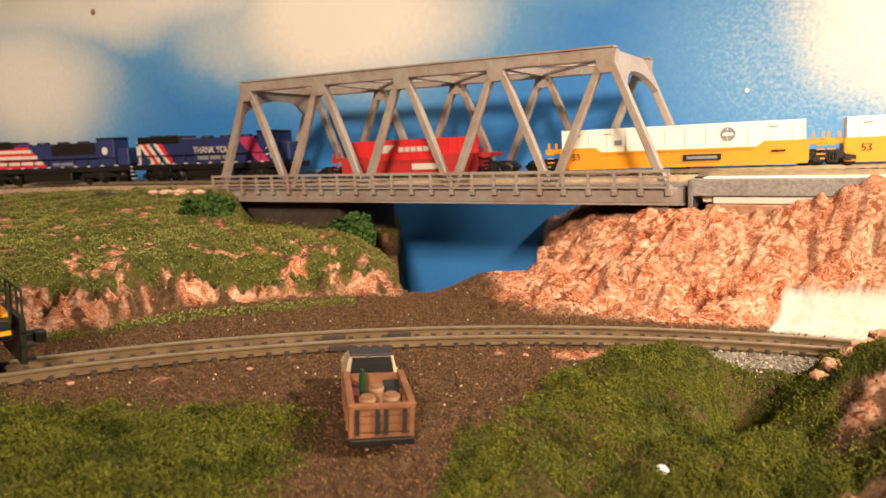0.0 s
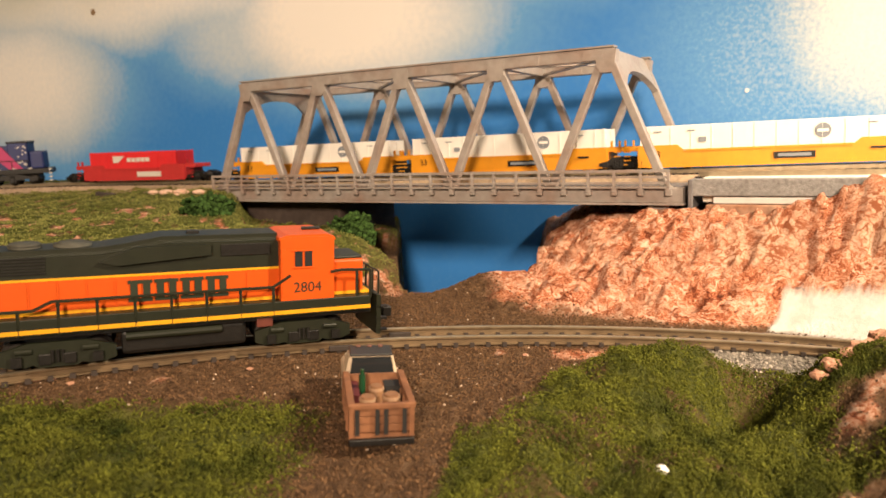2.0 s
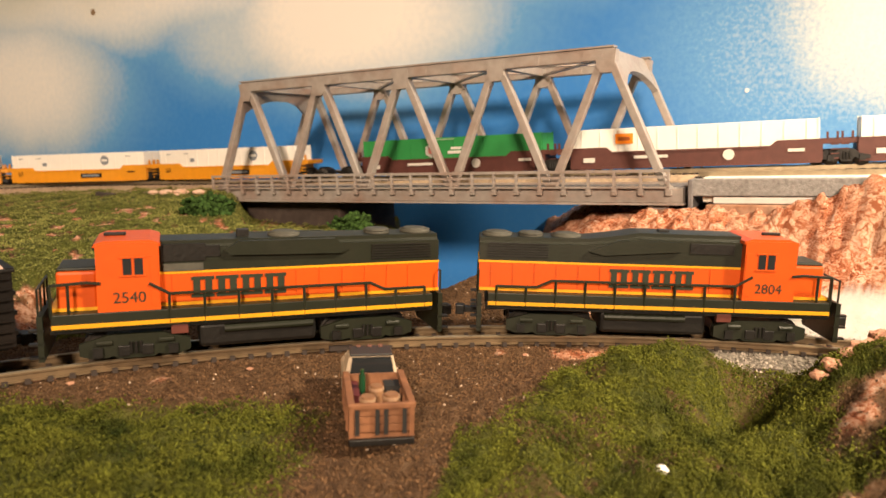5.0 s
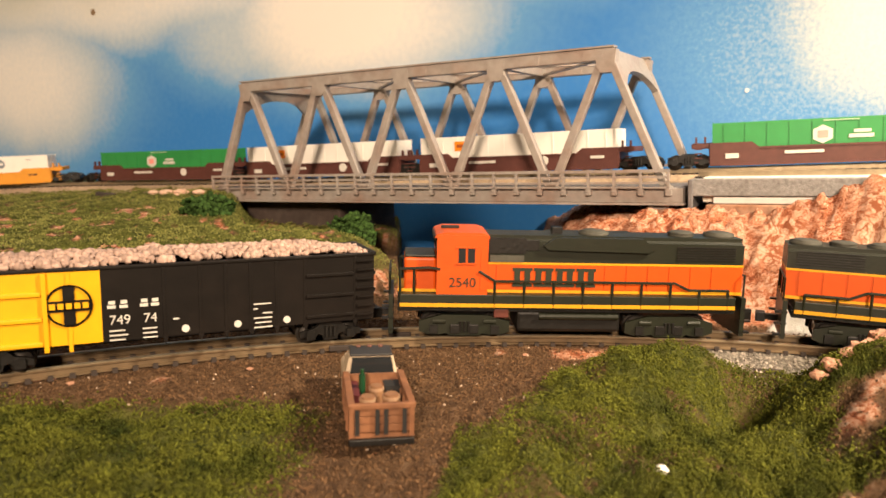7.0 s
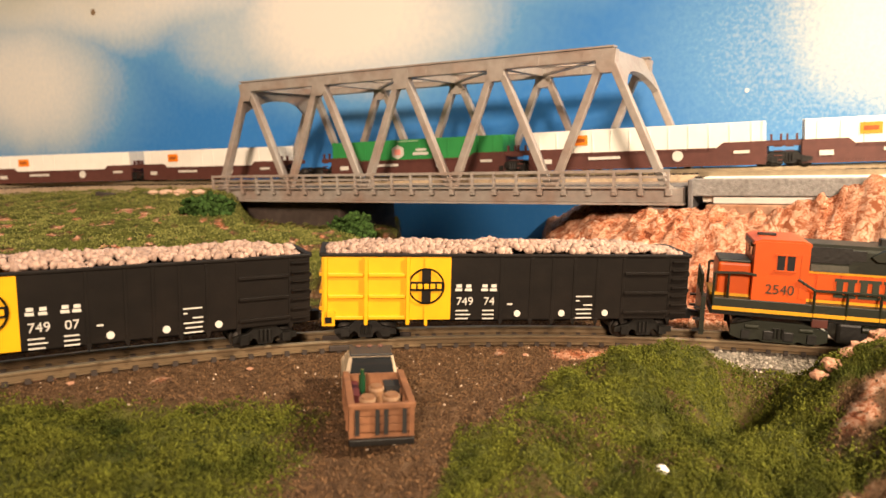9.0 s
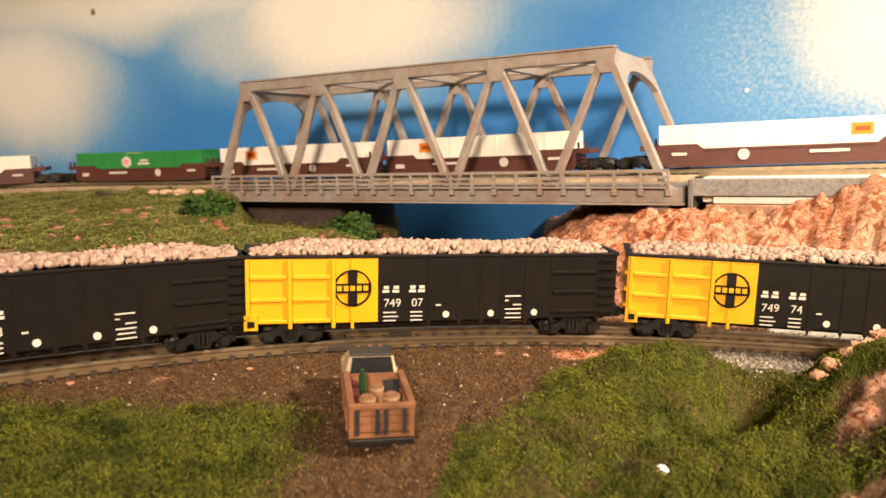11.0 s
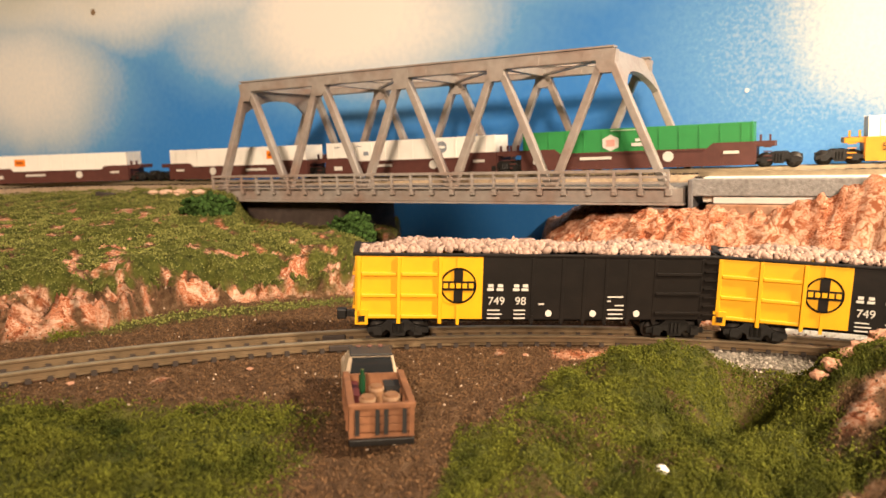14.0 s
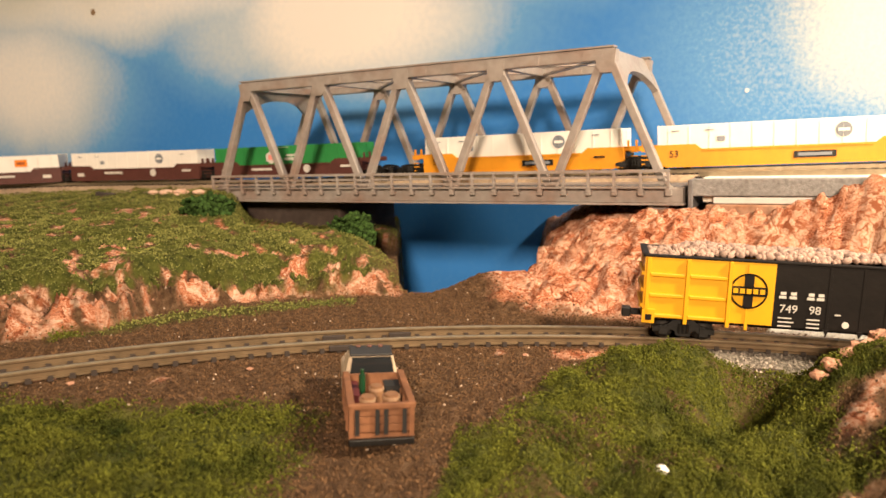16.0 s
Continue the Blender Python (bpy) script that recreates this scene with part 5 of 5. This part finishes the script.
    part("fuel_tank", box(-0.0170, 0.0170, -0.0080, 0.0080, 0.0012, 0.0058, bevel=0.0008), BLACK, top)
    for x in (-0.0370, 0.0370):
        wheelset_truck("truck", x, top, 0.0240, 0.0031, 3, 0.0060, 0.0076)
    for sgn in (-1, 1):
        st = bmesh.new()
        for j in range(4):
            box(*sorted((sgn * 0.0590, sgn * 0.0606)), -0.0088, -0.0060, 0.0016 + j * 0.0020, 0.0022 + j * 0.0020, st)
        part("steps", st, WHITE, top, "white edged steps")
    return top


BLUE_A = blue_loco("dark blue locomotive with painted flag stripes", "flag")
BLUE_B = blue_loco("dark blue locomotive with slanted stripes and white lettering", "thanks")
BLUE_A.scale = BLUE_B.scale = (1.0, 1.0, 1.18)


# ---- turf, soil grains, bushes ----
TURF = material("turf_foam", (0.105, 0.112, 0.016), 0.95, 0, 0.3, 500, 0.3, 2000, (0.018, 0.027, 0.005), 1.0, 105, spec=0.1, obj_vary=0.4)
TURF_FAR = material("turf_bank", (0.205, 0.205, 0.058), 0.95, 0, 0.3, 500, 0.3, 2000, (0.070, 0.085, 0.018), 0.95, 40, spec=0.1, obj_vary=0.35)
BUSH = material("bush_foam", (0.030, 0.060, 0.014), 0.95, 0, 0.3, 500, 0.3, 2000, spec=0.1, obj_vary=0.5)
GRAIN = material("soil_grain", (0.108, 0.060, 0.030), 0.95, 0, 0.3, 600, 0.3, 2000, spec=0.15, obj_vary=0.5)
ROCK_BIT = material("rock_bit", (0.44, 0.235, 0.15), 0.9, 0, 0.25, 300, 0.5, 1500, (0.30, 0.13, 0.08), 0.6, 120, obj_vary=0.3)

ROCK_PALE = material("plaster_lump", (0.62, 0.42, 0.31), 0.9, 0, 0.2, 300, 0.5, 1500, (0.40, 0.19, 0.11), 0.7, 160)


def spread(x0, x1, y0, y1, which, lift=0.0002, limit=0.5):
    def place(count, rng):
        x, y = rng.uniform(x0, x1, count), rng.uniform(y0, y1, count)
        h, turf, stone, white, pebble = land(x, y)
        if which == "turf":
            chance = turf ** 1.5 * (0.35 + 0.65 * sstep(-0.14, 0.06, fbm(x, y, 110, 4, 88)))
        elif which == "soil":
            chance = (1 - turf) * (1 - stone) * (1 - white) * (1 - pebble) * (h > -0.01)
        elif which == "pebble":
            chance = pebble
        else:
            chance = stone * (1 - turf) * (1 - white)
        if which in ("soil", "pebble"):
            away = np.abs(y - near_y(x))
            chance = chance * np.where(away < 0.0066, 0.0, 1.0)
        keep = rng.uniform(0, 1, count) < chance
        high = rng.uniform(0, 1, count) ** 2 * lift * 4 + lift * 0.3 if which == "turf" else 0.0001
        return np.stack([x, y, h + high], 1)[keep]
    return place


def scatter(name, count, place, lo, hi, seed, mat, label, category, faces=20):
    me = rubble(count, place, lo, hi, seed, faces)
    me.materials.append(mat)
    return tagged(new(name, me), label, category, kind="stuff")


scatter("turf", 380000, spread(-0.125, 0.135, 0.098, 0.205, "turf", 0.00035), 0.00013, 0.00034, 1, TURF, "lumpy moss green foam turf on the near ground", "turf", 8)
scatter("turf", 190000, spread(-0.33, 0.0, 0.19, 0.46, "turf", 0.00022), 0.00016, 0.00042, 2, TURF_FAR, "mossy green foam turf on the bank", "turf", 8)
scatter("soil_grains", 90000, spread(-0.15, 0.13, 0.10, 0.30, "soil"), 0.00016, 0.00042, 3, GRAIN, "coarse brown soil grains", "soil", 8)
scatter("gravel", 5000, spread(0.035, 0.15, 0.16, 0.235, "pebble"), 0.0002, 0.0006, 4, material("pale_gravel", (0.29, 0.25, 0.21), 0.9, 0, 0.2, 700, obj_vary=0.5), "pale grey gravel beside the track", "gravel", 8)
scatter("rock_chips", 2200, spread(-0.20, 0.0, 0.18, 0.28, "stone"), 0.0003, 0.0008, 5, ROCK_BIT, "pinkish rock chips on the bank face", "rock chips")


scatter("pale_specks", 450, spread(-0.14, 0.10, 0.11, 0.28, "soil"), 0.0002, 0.0005, 6, material("pale_speck", (0.40, 0.30, 0.22), 0.9, obj_vary=0.3), "pale specks strewn over the brown soil", "specks", 8)


def ground_z(x, y):
    return float(land(np.array([x]), np.array([y]))[0][0])


def bush(x, y, z, rx, ry, rz, count, seed, label):
    def place(n_, rng):
        d = rng.normal(size=(n_, 3))
        d /= np.linalg.norm(d, axis=1)[:, None]
        r = rng.uniform(0.55, 1.0, (n_, 1)) * (0.75 + 0.5 * vnoise(d[:, 0] * 2.2 + seed, d[:, 1] * 2.2 + d[:, 2] * 3, seed))[:, None]
        p = d * r * np.array([rx, ry, rz])
        return (p + np.array([x, y, z]))[d[:, 2] > -0.5]
    top = tagged(new("bush"), label, "bush")
    me = rubble(count, place, 0.0006, 0.0014, seed)
    me.materials.append(BUSH)
    shared("crown", me, top)
    stem = part("stem", cyl((x, y, z - rz * 1.2), (x, y, z), 0.0012, seg=8, r2=0.0006), TIE, top)
    return top


bush(-0.1030, 0.3260, ground_z(-0.1030, 0.326) + 0.0022, 0.0112, 0.009, 0.0068, 1400, 7, "dark green foam bush beside the bridge end")
bush(-0.0418, 0.3350, ground_z(-0.0418, 0.335) + 0.0040, 0.0120, 0.010, 0.0085, 1400, 8, "very dark green foam bush under the bridge")

# ---- pickup truck ----
CREAM = material("truck_cream", (0.50, 0.40, 0.28), 0.45, 0, 0.06, 300, 0.1, 900, (0.5, 0.38, 0.26), 0.3, 120)
WOOD = material("truck_wood", (0.20, 0.085, 0.038), 0.7, 0, 0.2, 500, 0.3, 1500, (0.11, 0.045, 0.02), 0.5, 200)
BARREL = material("barrel_tan", (0.21, 0.105, 0.05), 0.6, 0, 0.1, 400)
HOOP = material("hoop_pale", (0.32, 0.20, 0.12), 0.6)
BOTTLE = material("bottle_green", (0.01, 0.05, 0.02), 0.25, 0, 0.05, 300)
TYRE = material("tyre_black", (0.015, 0.014, 0.013), 0.8, 0, 0.1, 300)
DARK_RED = material("crate_red", (0.10, 0.02, 0.02), 0.6)

truck = tagged(new("pickup_truck"), "cream pickup truck with a wooden stake bed of barrels", "truck")
truck.matrix_world = pose(-0.0143, 0.1522, 0.0003, 0, 0, 10.5) @ Matrix.Diagonal((1.03, 1.13, 1.13, 1))
# along +y is forward
part("chassis", box(-0.0050, 0.0050, -0.0160, 0.0160, 0.0016, 0.0028), BLACK, truck)
hull = box(-0.0058, 0.0058, 0.0025, 0.0168, 0.0022, 0.0066, bevel=0.0009)
part("cab_body", hull, CREAM, truck, "cream cab body")
cabin = bmesh.new()
lower, upper = [(-0.0056, 0.0026), (0.0056, 0.0026), (0.0056, 0.0115), (-0.0056, 0.0115)], [(-0.0046, 0.0036), (0.0046, 0.0036), (0.0046, 0.0092), (-0.0046, 0.0092)]
va, vb = [cabin.verts.new((x, y, 0.0064)) for x, y in lower], [cabin.verts.new((x, y, 0.0104)) for x, y in upper]
cabin.faces.new(va[::-1])
cabin.faces.new(vb)
for i in range(4):
    j = (i + 1) % 4
    cabin.faces.new((va[i], va[j], vb[j], vb[i]))
bmesh.ops.bevel(cabin, geom=cabin.edges[:], offset=0.0005, segments=2, affect="EDGES")
part("cabin", cabin, CREAM, truck, "cream cabin")
part("rear_window", prism([(-0.0047, 0.0067), (0.0047, 0.0067), (0.0041, 0.0100), (-0.0041, 0.0100)], 0.0022, 0.0036), GLASS, truck, "dark rear window")
part("roof_panel", box(-0.0045, 0.0045, 0.0034, 0.0092, 0.0102, 0.0107, bevel=0.0002), material("roof_black", (0.03, 0.028, 0.026), 0.5, 0, 0.1, 300), truck, "dark roof panel")
for x in (-0.0024, 0.0, 0.0024):
    part("roof_light", box(x - 0.0005, x + 0.0005, 0.0078, 0.0088, 0.0107, 0.0110, bevel=0.0001), material("roof_light", (0.15, 0.065, 0.045), 0.5), truck, "small reddish roof light")
part("bonnet", box(-0.0050, 0.0050, 0.0110, 0.0166, 0.0060, 0.0072, bevel=0.0005), CREAM, truck)
bed = part("bed_floor", box(-0.0060, 0.0060, -0.0172, 0.0022, 0.0026, 0.0034), WOOD, truck, "wooden bed floor")
for x in (-0.0060, 0.0052):
    side = part("bed_side", box(x, x + 0.0008, -0.0168, -0.0004, 0.0034, 0.0078), WOOD, truck, "wooden stake side")
    part("bed_rail", box(x - 0.0003, x + 0.0011, -0.0172, -0.0002, 0.0076, 0.0087, bevel=0.0002), WOOD, truck)
    for y in (-0.0140, -0.0095, -0.0050, -0.0012):
        part("stake", box(x - 0.0004, x + 0.0012, y - 0.0006, y + 0.0006, 0.0030, 0.0080), WOOD, truck)
for z in (0.0036, 0.0050, 0.0064):
    part("tail_board", box(-0.0052, 0.0052, -0.0170, -0.0164, z, z + 0.0013, bevel=0.0001), WOOD, truck)
part("tail_rail", box(-0.0060, 0.0060, -0.0173, -0.0163, 0.0076, 0.0086, bevel=0.0002), WOOD, truck)
# black strips laid on the tail boards as the shade of upright gaps
for x in (-0.0045, -0.0008, 0.0008, 0.0042):
    part("tail_gap", box(x - 0.0004, x + 0.0004, -0.0174, -0.0171, 0.0032, 0.0076), TYRE, truck, "black upright strip standing for a shaded gap")
part("tail_post", box(-0.0060, -0.0051, -0.0174, -0.0162, 0.0026, 0.0078), WOOD, truck)
part("tail_post", box(0.0051, 0.0060, -0.0174, -0.0162, 0.0026, 0.0078), WOOD, truck)
part("head_board", box(-0.0054, 0.0054, -0.0010, -0.0004, 0.0034, 0.0082), WOOD, truck)
part("bumper", box(-0.0060, 0.0060, -0.0182, -0.0172, 0.0016, 0.0028, bevel=0.0002), BLACK, truck)
for x in (-0.0057, 0.0042):
    for y in (-0.0105, 0.0118):
        w = part("wheel", cyl((x, y, 0.0019), (x + 0.0015, y, 0.0019), 0.0021, seg=20), TYRE, truck, "black tyre", True)
        part("rim", cyl((x - 0.0001, y, 0.0019), (x + 0.0016, y, 0.0019), 0.0010, seg=14), CREAM, w)
TRUCK = truck.matrix_world.copy()


def cargo(name, bm, mat, label, category, extra=()):
    top = new(name)
    top.matrix_world = TRUCK
    part("body", bm, mat, top)
    for n_, b_, m_, l_ in extra:
        part(n_, b_, m_, top, l_)
    return tagged(top, label, category, "truck cargo")


for x, y, r in ((-0.0022, -0.0125, 0.0016), (0.0024, -0.0118, 0.0017), (0.0000, -0.0074, 0.0015)):
    barrel = bmesh.new()
    for z0, z1, ra, rb in ((0.0034, 0.0048, 0.88, 1.0), (0.0048, 0.0068, 1.0, 1.0), (0.0068, 0.0081, 1.0, 0.88)):
        cyl((x, y, z0), (x, y, z1), r * ra, barrel, 18, r * rb)
    lid = cyl((x, y, 0.0081), (x, y, 0.0083), r * 0.8, seg=18)
    hoop = cyl((x, y, 0.0075), (x, y, 0.0080), r * 1.0, seg=18)
    cargo("barrel", barrel, BARREL, "small tan barrel standing in the truck bed", "barrel", (("lid", lid, BARREL, ""), ("hoop", hoop, HOOP, "pale hoop")))
cargo("bottle", cyl((-0.0026, -0.0050, 0.0034), (-0.0026, -0.0046, 0.0094), 0.0007, seg=12), BOTTLE, "tall dark green cylinder in the truck bed", "cylinder", (("cap", cyl((-0.0026, -0.0046, 0.0094), (-0.0026, -0.0046, 0.0104), 0.0004, seg=10), BOTTLE, ""),))
cargo("crate", box(0.0018, 0.0048, -0.0062, -0.0028, 0.0034, 0.0072, bevel=0.0003), TYRE, "black crate in the truck bed", "crate", (("lid", box(0.0017, 0.0049, -0.0063, -0.0027, 0.0072, 0.0076), TYRE, ""),))
cargo("crate", box(-0.0050, -0.0034, -0.0085, -0.0012, 0.0034, 0.0066, bevel=0.0003), DARK_RED, "dark red crate in the truck bed", "crate", (("lid", box(-0.0051, -0.0033, -0.0086, -0.0011, 0.0066, 0.0070), DARK_RED, ""),))


# ---- loose stones, ledge ----
def boulder(x, y, z, r, mat, label, seed, flat=0.75):
    bm = bmesh.new()
    bmesh.ops.create_icosphere(bm, subdivisions=3, radius=r)
    for v in bm.verts:
        q = v.co * (0.75 / r) + Vector((seed * 3.1, seed, 0))
        v.co *= 1 + 0.55 * abs(noise.noise(q * 1.6)) - 0.5 * abs(noise.noise(q * 3.1 + Vector((4, 2, 1)))) + 0.12 * noise.noise(q * 9)
        v.co.z *= flat
    ob = new("rock", finish("rock", bm, mat))
    ob.matrix_world = pose(x, y, z, 0, 0, seed * 37)
    return tagged(ob, label, "rock", "loose rocks")


boulder(0.0397, 0.1240, ground_z(0.0397, 0.124) + 0.0008, 0.0011, FOAM, "small white pebble on the turf", 1, 0.7)
for i, (x, y, r) in enumerate(((0.0862, 0.1625, 0.0019), (0.0900, 0.1640, 0.0025), (0.0945, 0.1655, 0.0026), (0.0995, 0.1672, 0.0042), (0.1045, 0.1690, 0.0040))):
    boulder(x, y, ground_z(x, y) - r * 0.12, r, ROCK_BIT, "pinkish rock half sunk in the turf", 3 + i, 0.6)
for i, (x, y, r) in enumerate(((-0.0945, 0.1660, 0.0022), (-0.0910, 0.1668, 0.0015), (-0.0975, 0.1640, 0.0018), (-0.0885, 0.1690, 0.0012), (-0.0860, 0.1655, 0.0009), (-0.0480, 0.1800, 0.0008),
                               (0.0500, 0.1935, 0.0014), (0.0530, 0.1928, 0.0010), (0.0235, 0.1975, 0.0009))):
    boulder(x, y, ground_z(x, y) + r * 0.02, r, ROCK_BIT, "small pinkish rock beside the track", 11 + i, 0.38)
for i, (x, y, z, r) in enumerate(((-0.1400, 0.3955, 0.0225, 0.0042), (-0.1500, 0.4005, 0.0218, 0.0034), (-0.1590, 0.4060, 0.0212, 0.0028), (-0.1290, 0.3900, 0.0235, 0.0030))):
    boulder(x, y, z, r, ROCK_PALE, "pale plaster lump on the far roadbed's edge", 31 + i, 0.45)
scrap = new("wood_scrap", finish("wood_scrap", box(-0.0055, 0.0055, -0.0014, 0.0014, -0.0010, 0.0012, bevel=0.0003), TIE))
scrap.matrix_world = pose(-0.1860, 0.4080, 0.0190, 0, 3, -6)
tagged(scrap, "dark wood scrap lying on the grassy bank", "wood scrap")
ledge = new("cork_strip", finish("cork_strip", box(-0.0055, 0.0055, -0.0010, 0.0010, -0.002, 0.0006, bevel=0.0002), TIE))
ledge.matrix_world = pose(0.0835, 0.1865, 0.0004, 0, 0, -4)
tagged(ledge, "dark cork strip at the edge of the gravel", "cork strip")


# ---- what moves ----
NEAR_KEYS = ((0.0, -0.2060), (0.5, -0.1843), (1.0, -0.1628), (1.5, -0.1413), (2.0, -0.1198), (2.5, -0.0985), (3.0, -0.0775), (3.5, -0.0558), (6.5, 0.0731),
             (7.0, 0.0948), (7.5, 0.1168), (8.0, 0.1400), (8.5, 0.1622), (9.0, 0.1838), (11.5, 0.2913), (12.0, 0.3134), (12.5, 0.3384), (13.0, 0.3588),
             (13.5, 0.3795), (14.0, 0.4008), (14.5, 0.4205), (15.0, 0.4426), (15.5, 0.4633), (16.0, 0.4826))
FAR_SPEED = 0.0949


def near_pose(s, truck):
    (xa, ya), _ = near_path(s - truck)
    (xb, yb), _ = near_path(s + truck)
    return pose((xa + xb) / 2, (ya + yb) / 2, RAIL_Z, 0, 0, math.degrees(math.atan2(yb - ya, xb - xa)))


def near_rows(offset, truck, turned=False):
    rows = []
    for i in range(33):
        t = i * 0.5
        s = float(np.interp(t, [k[0] for k in NEAR_KEYS], [k[1] for k in NEAR_KEYS])) - offset
        m = near_pose(s, truck)
        rows.append((t, m @ pose(0, 0, 0, 0, 0, 180) if turned else m))
    return rows


def far_rows(start, truck=0.045, turned=False):
    rows = []
    for i in range(33):
        m = far_pose(start - FAR_SPEED * i * 0.5, truck)
        rows.append((i * 0.5, m @ pose(0, 0, 0, 0, 0, 180) if turned else m))
    return rows


def motions():
    walk(LOCO_A, near_rows(-0.0006, 0.0285))
    walk(LOCO_B, near_rows(0.1106, 0.0285, True))
    for i, (car, heap) in enumerate(CARS):
        rows = near_rows((0.2170, 0.3233, 0.4250)[i], 0.0385)
        walk(car, rows)
        walk(heap, rows)
    walk(BLUE_A, far_rows(-0.1540))
    walk(BLUE_B, far_rows(-0.0315))
    for car, boxed, start, turned in FAR_TRAIN:
        rows = far_rows(start, 0.045, turned)
        walk(car, rows)
        walk(boxed, rows)


# the containers in order behind the locomotives: car, container, place of the middle at the start, whether turned about
FAR_TRAIN = [(RED_CAR, BOX_BARS, 0.1000, False)]
spare = {}
HEX, SQUARE, DISC, AMBER = (BROWN_CAR, BOX_HEX, False), (BROWN_CAR, BOX_SQ, False), (BROWN_CAR, BOX_DISC, False), (AMBER_CAR, BOX_DISC, False)
for kinds, first in (((AMBER,) * 3, 0.2308), ((HEX, SQUARE, SQUARE), 0.5981), ((HEX, SQUARE, SQUARE), 0.9580),
                     (((BROWN_CAR, BOX_SQ, True), DISC, HEX), 1.3167), ((AMBER,) * 2, 1.6786)):
    for i, (car, boxed, turned) in enumerate(kinds):
        used = []
        for ob in (car, boxed):
            used.append(ob if ob not in spare else copy_thing(ob, pose(0, 0, 0)))
            spare[ob] = True
        FAR_TRAIN.append((used[0], used[1], first + UNIT * i, turned))
motions()
